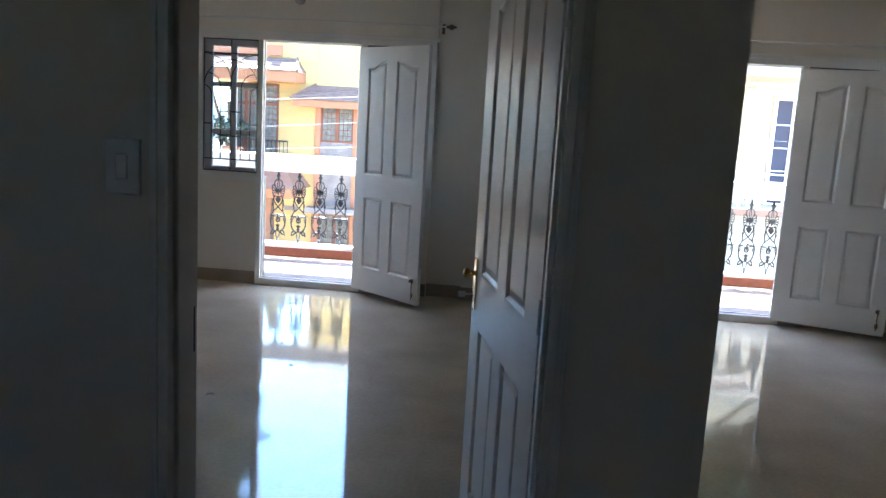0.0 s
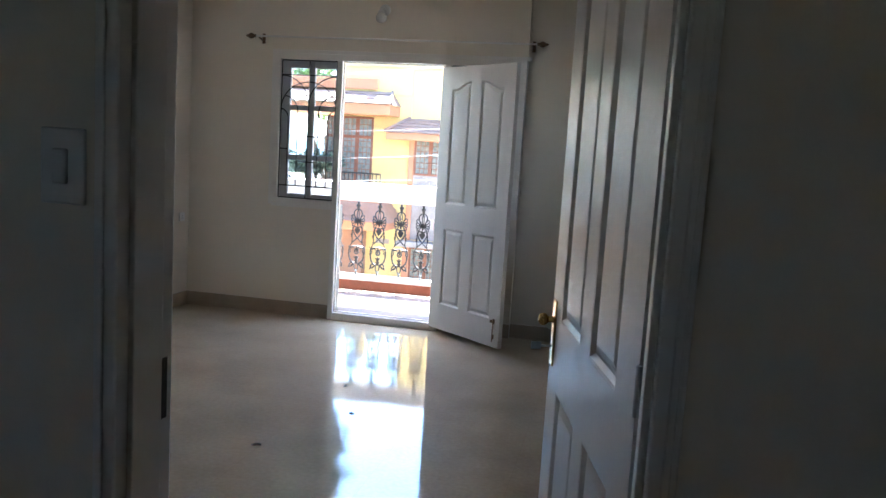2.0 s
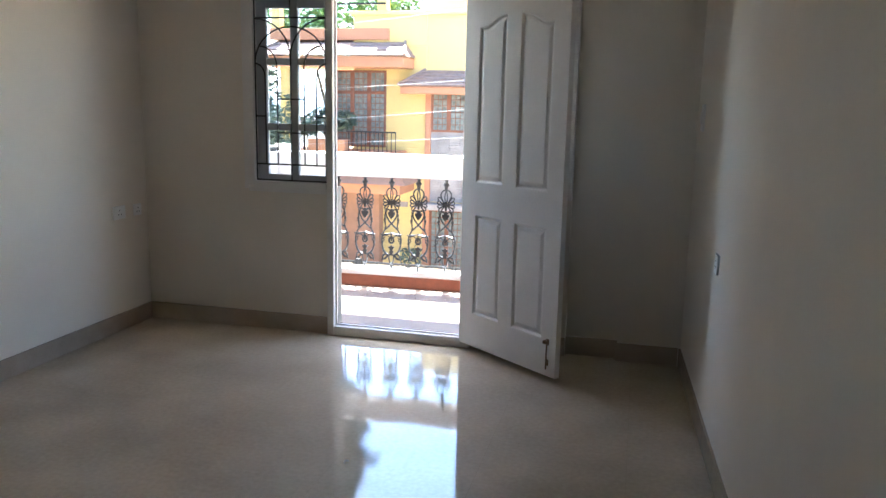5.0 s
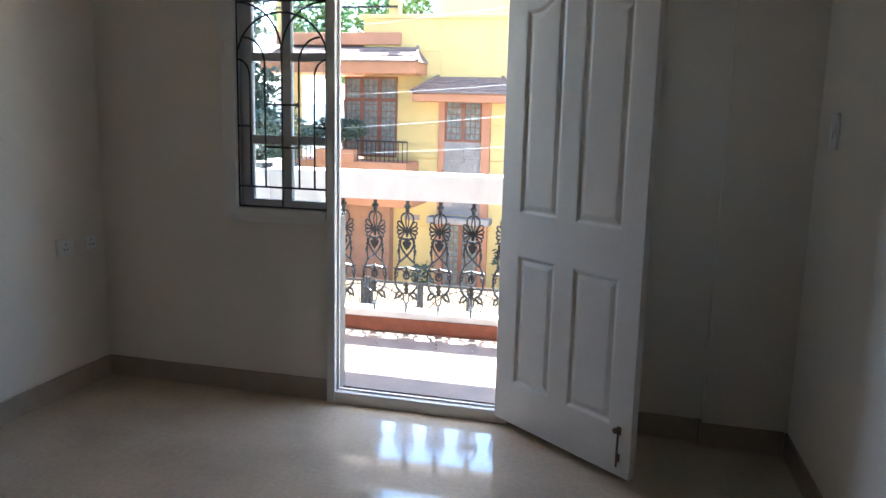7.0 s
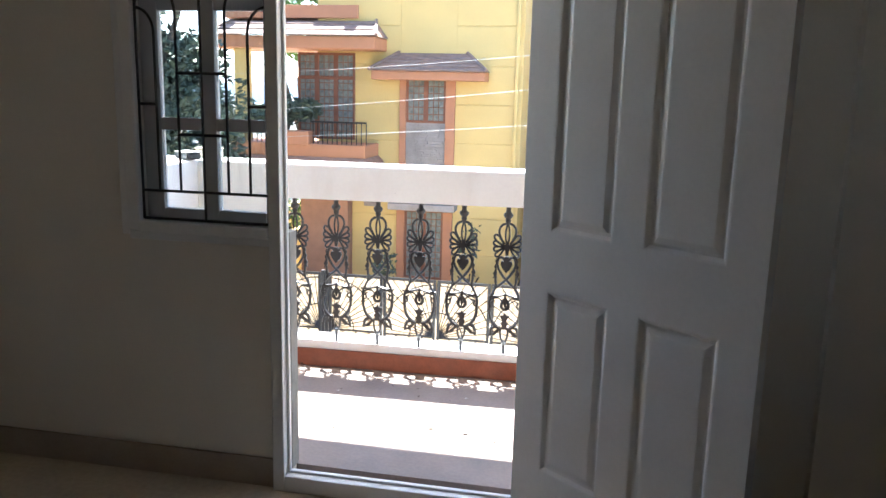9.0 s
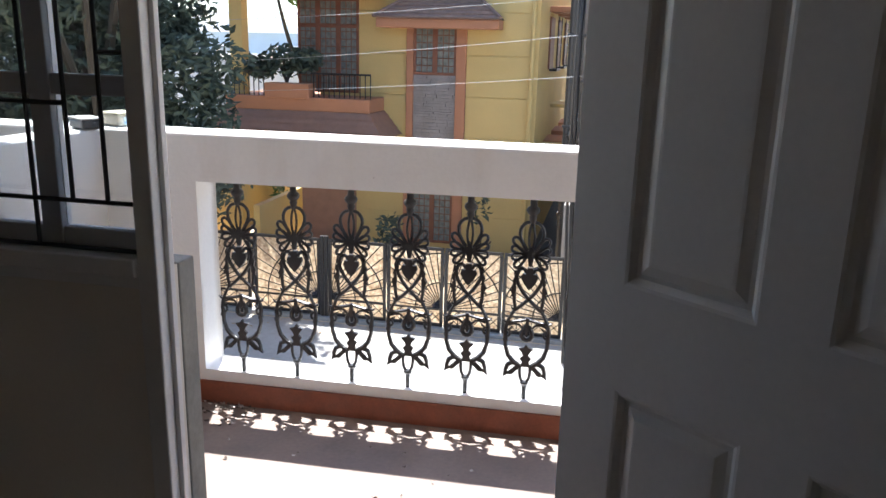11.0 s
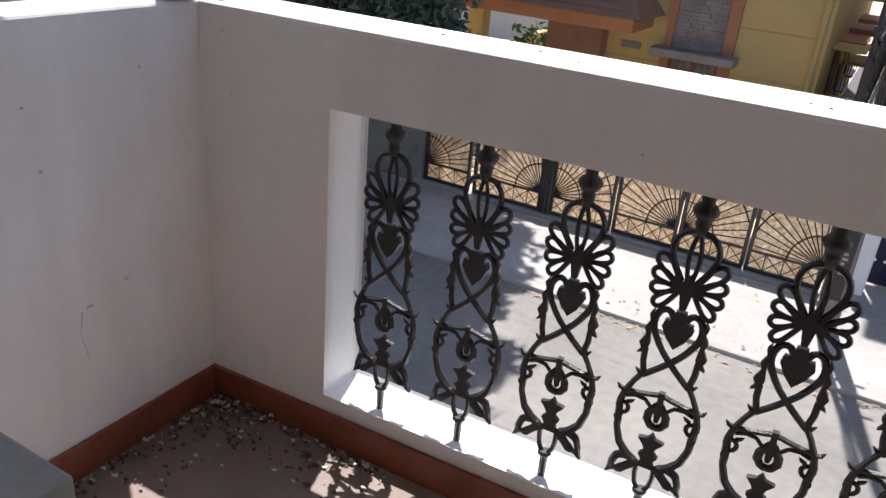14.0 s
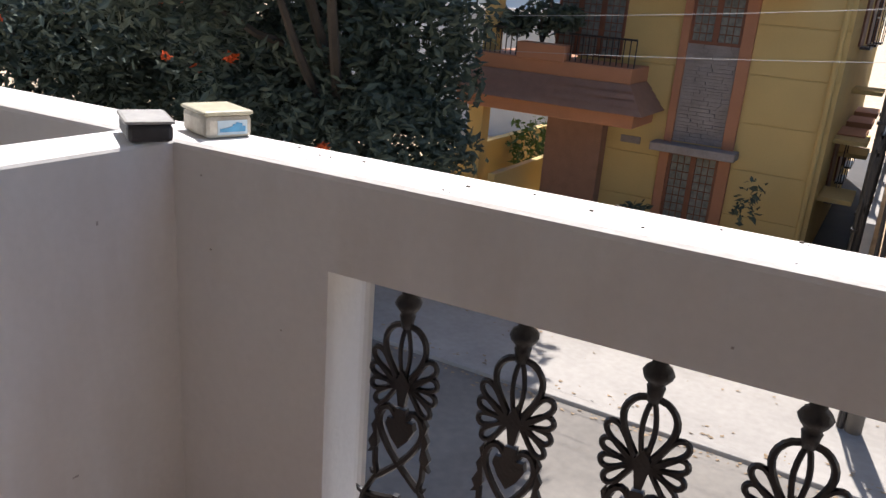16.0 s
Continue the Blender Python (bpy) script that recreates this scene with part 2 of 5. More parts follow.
structure("baseboard_partition", plan_prism([(part_x(7.33) - BT, 7.33), (part_x(2.75) - BT, 2.75), (part_x(2.75), 2.75), (part_x(7.33), 7.33)], 0, B), SKIRT, "brown glazed tile skirting", "skirting")

# bedroom doorway frame
fr = structure("door_frame", boxes([(0.105, 0.15, 2.365, 2.545, 0, 2.085), (1.045, 1.09, 2.365, 2.545, 0, 2.085), (0.105, 1.09, 2.365, 2.545, 2.085, 2.13)], 0.005), GLOSS, "white painted wooden door frame", "door frame")
part("stop", boxes([(0.15, 0.163, 2.40, 2.49, 0, 2.07), (1.032, 1.045, 2.40, 2.49, 0, 2.07), (0.15, 1.045, 2.40, 2.49, 2.07, 2.085)], 0.003), GLOSS, fr)
part("bead", boxes([(0.115, 0.128, 2.358, 2.3655, 0, 2.11), (1.067, 1.08, 2.358, 2.3655, 0, 2.11)], 0.003), GLOSS, fr)
part("strike_plate", boxes([(0.1495, 0.152, 2.495, 2.525, 0.9, 1.02)], 0.001), IRON, fr, "dark metal strike plate")


# ---- panelled doors ----
LEAF_W, LEAF_H, LEAF_T = 0.83, 2.05, 0.018


def panel_outline(x0, x1, z0, z1, drop, rising, d):
    """Panel outline inset by d; the top edge sweeps up towards one side."""
    a, b = x0 + d, x1 - d
    pts = [(a, z0 + d), (b, z0 + d)]
    for i in range(11):
        u = 1 - i / 10
        x = a + (b - a) * u
        w = u if rising else 1 - u
        s = max(0.0, min(1.0, (w - 0.15) / 0.75))
        pts.append((x, z1 - d - drop * (1 - s * s * (3 - 2 * s))))
    return pts


def moulded(x0, x1, z0, z1, drop=0.0, rising=True):
    bm = bmesh.new()
    for side in (-1, 1):
        rings = []
        for d, y in ((0.0, 0.018), (0.006, 0.0165), (0.016, 0.007), (0.024, 0.007), (0.042, 0.0135), (0.048, 0.014)):
            rings.append([bm.verts.new((x, y * side, z)) for x, z in panel_outline(x0, x1, z0, z1, drop, rising, d)])
        for A, C in zip(rings, rings[1:]):
            k = len(A)
            for i in range(k):
                bm.faces.new((A[i], A[(i + 1) % k], C[(i + 1) % k], C[i]))
        bm.faces.new(rings[-1])
    return bm


PANELS = [(0.12, 0.36, 0.2, 0.81, 0.0, True), (0.465, 0.72, 0.2, 0.81, 0.0, True), (0.12, 0.36, 1.0, 1.94, 0.055, True), (0.465, 0.72, 1.0, 1.94, 0.055, False)]


def door_leaf(name, label, at, rz, wide=0.0):
    d = thing(name, label, "door", at=at, rz=rz)
    T = LEAF_T
    bm = boxes([(-wide, 0.12, -T, T, 0, LEAF_H), (0.36, 0.465, -T, T, 0.2, LEAF_H), (0.72, LEAF_W + wide, -T, T, 0, LEAF_H), (0.12, 0.72, -T, T, 0, 0.2)])
    for x0, x1, z0, z1, drop, rising in PANELS[2:]:
        box(bm, x0, x1, -T, T, 0.81, 1.0)
        top = panel_outline(x0, x1, z0, z1, drop, rising, 0.0)[2:]
        prism(bm, top + [(x0, LEAF_H), (x1, LEAF_H)], -T, T)
    part("frame", bm, GLOSS, d)
    for p in PANELS:
        part("panel", moulded(*p), GLOSS, d)
    for z in (0.25, 1.0, 1.8):
        bm = bmesh.new()
        lathe(bm, [(0.006, z), (0.006, z + 0.09)], 8, -wide - 0.003, T)
        part("hinge", bm, STEEL, d, "steel butt hinge")
    return d


def tower_bolt(d, x, z, side):
    y = side * LEAF_T
    near, far = min(y, y + side * 0.004), max(y, y + side * 0.004)
    b = part("tower_bolt", boxes([(x - 0.011, x + 0.011, near, far, z, z + 0.035), (x - 0.011, x + 0.011, near, far, z + 0.115, z + 0.15)], 0.0015), BRONZE, d, "tarnished bronze tower bolt")
    bm = bmesh.new()
    sweep(bm, [(x, y + side * 0.009, z - 0.02), (x, y + side * 0.009, z + 0.07), (x + 0.003, y + side * 0.01, z + 0.14)], 0.0045, 8)
    part("rod", bm, BRONZE, b)
    bm = bmesh.new()
    lathe(bm, [(0.003, -0.012), (0.01, -0.009), (0.013, 0.0), (0.01, 0.009), (0.003, 0.012)], 10)
    for v in bm.verts:
        v.co = Vector((x - 0.006 + v.co.x, y + side * (0.018 + v.co.z), z + 0.135 + v.co.y))
    part("knob", bm, BRONZE, b, smooth=True)


leaf = door_leaf("balcony_door", "white enamelled four panel balcony door standing open", (-0.438, 7.3, 0.045), -38.7)
tower_bolt(leaf, 0.77, 0.06, -1)
leaf2 = door_leaf("balcony_door", "white enamelled four panel balcony door swung wide open", (-0.45 + NX, 7.3, 0.045), -23)
tower_bolt(leaf2, 0.77, 0.06, -1)
leaf3 = door_leaf("bedroom_door", "off-white enamelled four panel bedroom door with brass handle", (1.04, 2.575, 0.012), 104.0, 0.025)
for side in (1, -1):
    y = side * LEAF_T
    pl = part("handle_plate", boxes([(0.785, 0.825, min(y, y + side * 0.006), max(y, y + side * 0.006), 0.862, 1.045)], 0.0025), BRASS, leaf3, "polished brass handle plate")
    bm = bmesh.new()
    sweep(bm, [(0.805, y + side * 0.006, 0.99), (0.805, y + side * 0.024, 0.99)], 0.009, 10)
    part("spindle", bm, BRASS, pl)
    bm = bmesh.new()
    lathe(bm, [(0.003, -0.015), (0.01, -0.0135), (0.0165, -0.006), (0.018, 0.0015), (0.015, 0.0095), (0.008, 0.0138), (0.003, 0.0145)], 16)
    for v in bm.verts:
        v.co = Vector((0.805 + v.co.x, y + side * (0.034 + v.co.z), 0.99 + v.co.y))
    part("knob", bm, BRASS, pl, smooth=True)
    if side == 1:
        bm = boxes([(0.8035, 0.8065, y + 0.006, y + 0.045, 0.912, 0.918), (0.8025, 0.8075, y + 0.035, y + 0.062, 0.905, 0.925)], 0.001)
        part("key", bm, STEEL, pl, "steel key in the keyhole")


# ---- balcony door and window units ----
PANE_U = ((0.14, 0.475), (0.575, 0.94))
PANE_Z = ((1.027, 1.307), (1.35, 1.714), (1.756, 2.057))


def sash(name, x0, x1, parent):
    """Two by three glazed shutter with rounded panes between x0 and x1."""
    w = x1 - x0
    xs = [x0, x0 + PANE_U[0][0] * w, x0 + PANE_U[0][1] * w, x0 + PANE_U[1][0] * w, x0 + PANE_U[1][1] * w, x1]
    zs = [0.985, *[z for p in PANE_Z for z in p], 2.12]
    rows = [(xs[0], xs[1], 7.355, 7.385, zs[0], zs[-1]), (xs[2], xs[3], 7.352, 7.388, zs[0], zs[-1]), (xs[4], xs[5], 7.355, 7.385, zs[0], zs[-1])]
    for c in (0, 1):
        for r in range(4):
            rows.append((xs[1 + 2 * c], xs[2 + 2 * c], 7.355, 7.385, zs[2 * r], zs[2 * r + 1]))
    s = part(name, boxes(rows, 0.003), GREYP, parent, "grey painted window shutter frame")
    for c in (0, 1):
        for r in range(3):
            g = part("pane", boxes([(xs[1 + 2 * c], xs[2 + 2 * c], 7.368, 7.372, zs[1 + 2 * r], zs[2 + 2 * r])]), GLASS, s, "clear glass pane")
            g.visible_shadow = False
    return s


def grille(x0, x1, parent):
    """Black bar grille with crossing arches."""
    w = x1 - x0

    def P(u, v):
        return (x0 + u * w, 7.325, 2.12 - (v - 105) / 810 * 1.135)

    def bend(a, b, start_flat):
        pts = []
        for i in range(9):
            k = math.radians(90 * i / 8)
            cu, cv = (math.sin(k), 1 - math.cos(k)) if start_flat else (1 - math.cos(k), math.sin(k))
            pts.append(P(a[0] + (b[0] - a[0]) * cu, a[1] + (b[1] - a[1]) * cv))
        return pts
    lines = [[P(0, 108), P(0, 910)], [P(1, 108), P(1, 910)], [P(0, 108), P(1, 108)], [P(0, 910), P(1, 910)], [P(0, 838), P(1, 838)], [P(0, 192), P(1, 192)], [P(0.5, 108), P(0.5, 192)],
             [P(0.5, 360), P(0.5, 910)], [P(0.14, 445), P(0.14, 838)], [P(0.86, 445), P(0.86, 838)], [P(0.31, 400), P(0.31, 838)], [P(0.69, 400), P(0.69, 838)],
             [P(0, 622), P(0.14, 622)], [P(0.86, 622), P(1, 622)], [P(0.31, 545), P(0.69, 545)], [P(0.31, 695), P(0.69, 695)],
             bend((0, 195), (0.5, 365), True), bend((1, 195), (0.5, 365), True), bend((0.08, 315), (0.31, 405), True), bend((0.92, 315), (0.69, 405), True),
             bend((0, 390), (0.14, 450), True), bend((1, 390), (0.86, 450), True),
             [P(0.5 - 0.5 * math.cos(math.radians(a)), 390 - 160 * math.sin(math.radians(a))) for a in range(0, 181, 10)]]
    bm = bmesh.new()
    for pts in lines:
        sweep(bm, pts, 0.0052, 6)
    return part("grille", bm, IRON, parent, "black iron window grille with arched bars")


def balcony_unit(o, name):
    x = lambda v: v + o
    rows = [(x(-1.87), x(-1.82), 7.3, 7.38, 0.95, 2.17), (x(0.15), x(0.2), 7.3, 7.395, 0.95, 2.17), (x(-1.82), x(0.15), 7.3, 7.38, 2.12, 2.17),
            (x(-1.82), x(-1.33), 7.29, 7.38, 0.945, 0.985), (x(-0.39), x(0.15), 7.29, 7.38, 0.945, 0.985),
            (x(-1.33), x(-1.285), 7.3, 7.35, 0, 2.12), (x(-0.44), x(-0.39), 7.3, 7.35, 0, 2.12), (x(-1.285), x(-0.44), 7.3, 7.35, 0, 0.062)]
    u = structure(name, boxes(rows, 0.004), GLOSS, "white painted frame holding balcony door and two windows", "window")
    part("rebate", boxes([(x(-1.285), x(-1.274), 7.332, 7.35, 0.062, 2.12), (x(-0.448), x(-0.44), 7.332, 7.35, 0.062, 2.12), (x(-1.274), x(-0.448), 7.332, 7.35, 2.108, 2.12), (x(-1.274), x(-0.448), 7.332, 7.35, 0.062, 0.072)], 0.002), GLOSS, u)
    part("trim", boxes([(x(-1.9), x(-1.87), 7.312, 7.335, 0.93, 2.2), (x(-1.87), x(0.23), 7.312, 7.335, 2.17, 2.2), (x(-1.87), x(-1.33), 7.312, 7.335, 0.915, 0.945)], 0.003), GLOSS, u)
    sash("shutter", x(-1.82), x(-1.33), u)
    sash("shutter", x(-0.39), x(0.15), u)
    grille(x(-1.815), x(-1.335), u)
    grille(x(-0.385), x(0.145), u)


balcony_unit(0.0, "window_1")
balcony_unit(NX, "window_2")


# ---- fixtures ----
FINIAL = material("antique_bronze", (0.16, 0.1, 0.06), 0.35, metal=0.8, var=0.2, scale=30)
RODM = material("white_curtain_rod", (0.75, 0.73, 0.7), 0.35, var=0.03, scale=20, bump=0)


def curtain_rod(o):
    c = thing("curtain_rod", "white curtain rod with bronze finials above balcony door", "curtain rod", "curtain rods", (o, 7.25, 2.29))
    bm = bmesh.new()
    sweep(bm, [(-2.02, 0, 0), (0.27, 0, 0)], 0.0075, 8)
    part("rod", bm, RODM, c)
    for s, xe in ((-1, -2.02), (1, 0.27)):
        bm = bmesh.new()
        lathe(bm, [(0.004, 0.0), (0.014, 0.006), (0.01, 0.016), (0.02, 0.03), (0.024, 0.045), (0.018, 0.06), (0.008, 0.068), (0.011, 0.076), (0.003, 0.088)], 12)
        for v in bm.verts:
            v.co = Vector((xe + s * v.co.z, v.co.y, v.co.x))
        part("finial", bm, FINIAL, c, smooth=True)
        bm = bmesh.new()
        sweep(bm, [(xe - s * 0.03, 0.085, -0.02), (xe - s * 0.03, 0.05, -0.025), (xe - s * 0.03, 0.0, -0.012)], 0.007, 6)
        box(bm, xe - s * 0.03 - 0.012, xe - s * 0.03 + 0.012, 0.075, 0.085, -0.05, 0.03)
        part("bracket", bm, FINIAL, c)


curtain_rod(0.0)
curtain_rod(NX)

BULB = material("frosted_lamp_glass", (0.62, 0.6, 0.57), 0.2, var=0.05, scale=20, bump=0, spec=0.7)


def wall_lamp(x):
    w = thing("wall_lamp", "unlit glass wall lamp on chrome bracket above door", "lamp", "wall lamps", (x, 7.335, 2.5))
    bm = bmesh.new()
    lathe(bm, [(0.045, 0.0), (0.045, 0.008), (0.03, 0.016), (0.012, 0.02)], 16)
    for v in bm.verts:
        v.co = Vector((v.co.x, -v.co.z, v.co.y + 0.03))
    part("back_plate", bm, STEEL, w, smooth=True)
    bm = bmesh.new()
    sweep(bm, [(0, -0.01, 0.03), (0, -0.05, 0.038), (0, -0.09, 0.03), (0, -0.1, 0.005)], 0.011, 8)
    part("arm", bm, STEEL, w)
    bm = bmesh.new()
    lathe(bm, [(0.02, 0.012), (0.026, 0.0), (0.024, -0.02), (0.014, -0.026)], 14, 0, -0.1)
    part("holder", bm, STEEL, w, smooth=True)
    bm = bmesh.new()
    lathe(bm, [(0.028, -0.012), (0.042, -0.02), (0.056, -0.045), (0.058, -0.07), (0.048, -0.095), (0.026, -0.11), (0.006, -0.114)], 18, 0, -0.1)
    for v in bm.verts:
        v.co = Vector((v.co.x * 0.75, -0.1 + (v.co.y + 0.1) * 0.75, v.co.z * 0.75))
    part("shade", bm, BULB, w, "frosted glass globe shade", smooth=True)


wall_lamp(-0.96)
wall_lamp(-0.96 + NX)


def plate(name, label, at, rz, w, h, kind, group):
    """Moulded plate facing -y before it is turned."""
    s = thing(name, label, "switch" if kind == "switch" else "socket", group, at, rz)
    part("plate", boxes([(-w / 2, w / 2, -0.01, 0, -h / 2, h / 2)], 0.003), PLASTIC, s)
    if kind == "switch":
        part("rocker", boxes([(-0.014, 0.014, -0.019, -0.01, -0.03, 0.03)], 0.003), PLASTIC, s)
    else:
        for dx, dz in ((-0.012, -0.012), (0.012, -0.012), (0, 0.014)):
            bm = bmesh.new()
            sweep(bm, [(dx, -0.0112, dz), (dx, -0.0095, dz)], 0.004, 8)
            part("pin_hole", bm, IRON, s)


plate("light_switch", "white plastic light switch beside the bedroom doorway", (0.04, 2.38, 1.378), 0, 0.085, 0.13, "switch", "wall plates")
plate("wall_socket", "white plastic socket on cream wall", (-2.645, 7.03, 0.767), 90, 0.12, 0.085, "socket", "wall plates")
plate("wall_socket", "small white plastic socket on cream wall", (-2.645, 7.22, 0.765), 90, 0.08, 0.075, "socket", "wall plates")
plate("light_switch", "white plastic switch plate on partition wall", (part_x(7.08), 7.08, 1.45), -87.3, 0.1, 0.14, "switch", "wall plates")
plate("wall_socket", "white plastic socket on partition wall", (part_x(6.2), 6.2, 0.84), -87.3, 0.08, 0.085, "socket", "wall plates")

# scraps on the tiles
PAPER = material("paper_scrap", (0.75, 0.75, 0.74), 0.8, var=0.05, scale=40)
for x, y, w, rz in ((-0.62, 4.55, 0.022, 30), (-0.55, 5.6, 0.014, 75), (-0.35, 5.15, 0.012, 10)):
    bm = bmesh.new()
    sweep(bm, [(-w, 0, 0.002), (0, 0.004, 0.006), (w, -0.003, 0.002)], 0.0035, 5, 0.6)
    s = tagged(part("paper_scrap", bm, PAPER), "tiny white paper scrap lying on tiles", "litter", "floor scraps")
    s.matrix_basis = pose(x, y, 0, 0, 0, rz)

# ---- balcony ----
structure("balcony_floor", plan_prism([(-2.36, 7.43), (5.3, 7.43), (5.3, 8.77), (-2.36, 8.46)], -0.15, 0.05), BFLOOR, "dusty brown balcony floor", "floor")
structure("balcony_ceiling", boxes([(-7.0, 5.3, 7.43, 8.67, 2.9, 3.05)]), PARAPET, "white soffit of the slab above the balcony", "ceiling")
structure("parapet_side", boxes([(-2.36, -2.23, 7.43, 8.482, -0.1, 1.0975)], 0.008), PARAPET, "white painted balcony side wall with stains", "wall")


def skew(x):
    """How far the parapet, slightly out of square with the rooms, lies outwards at x."""
    return 0.04 * (x + 1.5)


def skewed(bm):
    for v in bm.verts:
        v.co.y += skew(v.co.x)
    return bm


def beam_wall():
    bm = bmesh.new()
    prism(bm, [(-7.0, -0.2), (5.3, -0.2), (5.3, 0.17), (-1.885, 0.17), (-1.885, 0.937), (5.3, 0.937), (5.3, 1.1), (-7.0, 1.1)], 8.5, 8.645)
    bmesh.ops.bevel(bm, geom=list(bm.edges), offset=0.017, segments=3, affect="EDGES", profile=0.5)
    return skewed(bm)


structure("parapet_end", boxes([(5.3, 5.45, 7.43, 8.95, -0.2, 2.9)], 0.005), PARAPET, "white balcony end wall", "wall")
structure("parapet_front", beam_wall(), PARAPET, "white painted balcony parapet beam post and sill", "wall")
structure("parapet_next", boxes([(-2.98, -2.84, 7.43, 8.46, -0.1, 1.1)], 0.008), PARAPET, "stained white side wall of the next balcony", "wall")
structure("next_balcony_floor", boxes([(-7.0, -2.36, 7.43, 8.5, -0.15, 0.04)]), BFLOOR, "brown floor of the next balcony", "floor")
structure("facade_own", boxes([(-7.0, -2.8, 7.33, 7.43, -3.2, 2.9), (-2.8, 5.3, 7.33, 7.43, -3.2, -0.15), (-2.8, 5.3, 7.33, 7.43, 2.81, 3.05)]), PARAPET, "white painted outer face of the building", "wall")
structure("window_sill_end", boxes([(-1.46, -1.286, 7.385, 7.449, 0.05, 0.9585)], 0.004), CEMENT, "dull cement end of the wall under the window", "wall")
# scuffs and specks on the plaster
SCUFF = material("dark_scuff", (0.47, 0.43, 0.4), 0.9, var=0.3, scale=60)
bm = bmesh.new()
for y, z, w, h in ((8.03, 0.93, 0.006, 0.004), (8.05, 0.8, 0.007, 0.005), (8.22, 0.5, 0.01, 0.003), (7.92, 1.02, 0.004, 0.006), (8.3, 0.97, 0.003, 0.006), (8.12, 0.47, 0.014, 0.004)):
    box(bm, -2.23, -2.229, y - w * 0.6, y + w * 0.6, z - h * 0.6, z + h * 0.6)
for x, z in ((-2.16, 1.04), (-2.14, 0.9), (-1.97, 0.78), (-2.1, 0.15), (-1.2, 0.97)):
    box(bm, x - 0.002, x + 0.002, 8.499 + skew(x), 8.502 + skew(x), z - 0.0016, z + 0.0016)
sweep(bm, [(-2.2298, 8.1, 0.465), (-2.2298, 8.094, 0.43), (-2.2298, 8.09, 0.41), (-2.2298, 8.098, 0.38), (-2.2298, 8.104, 0.33)], 0.0013, 5, taper=[1, 0.7, 0.5, 0.8, 0.2])
tagged(part("wall_scuffs", bm, SCUFF), "dark scuffs and drip marks on white plaster", "stain", kind="stuff")
structure("balcony_skirting", skewed(boxes([(-2.23, 5.3, 8.488, 8.5, 0.05, 0.142), (-2.23, -2.218, 7.46, 8.488, 0.05, 0.142), (-2.84, -2.36, 8.488, 8.5, 0.05, 0.142)], 0.002)), TERRA, "terracotta painted balcony skirting", "skirting")


def mirror(pts):
    return [(-x, y, z) for x, y, z in pts]


def rounded(pts, closed=False):
    """Cut the corners of a line once, so that bends run smoothly."""
    pts = [Vector(p) for p in pts]
    out = [] if closed else [pts[0]]
    k = len(pts)
    for i in range(k if closed else k - 1):
        a, b = pts[i], pts[(i + 1) % k]
        out += [a.lerp(b, 0.25), a.lerp(b, 0.75)]
    return [tuple(p) for p in (out if closed else out + [pts[-1]])]


def petal(cx, cz, tx, tz, w):
    """A closed loop from a root to a rounded tip."""
    a, b = Vector((cx, 0, cz)), Vector((tx, 0, tz))
    d = b - a
    n = Vector((-d.z, 0, d.x)).normalized()
    prof = ((0.0, 0.15), (0.3, 0.55), (0.6, 0.9), (0.82, 1.0), (0.95, 0.65), (1.0, 0.0))
    left = [a + d * u + n * w * k for u, k in prof]
    right = [a + d * u - n * w * k for u, k in prof[-2::-1]]
    return left + right


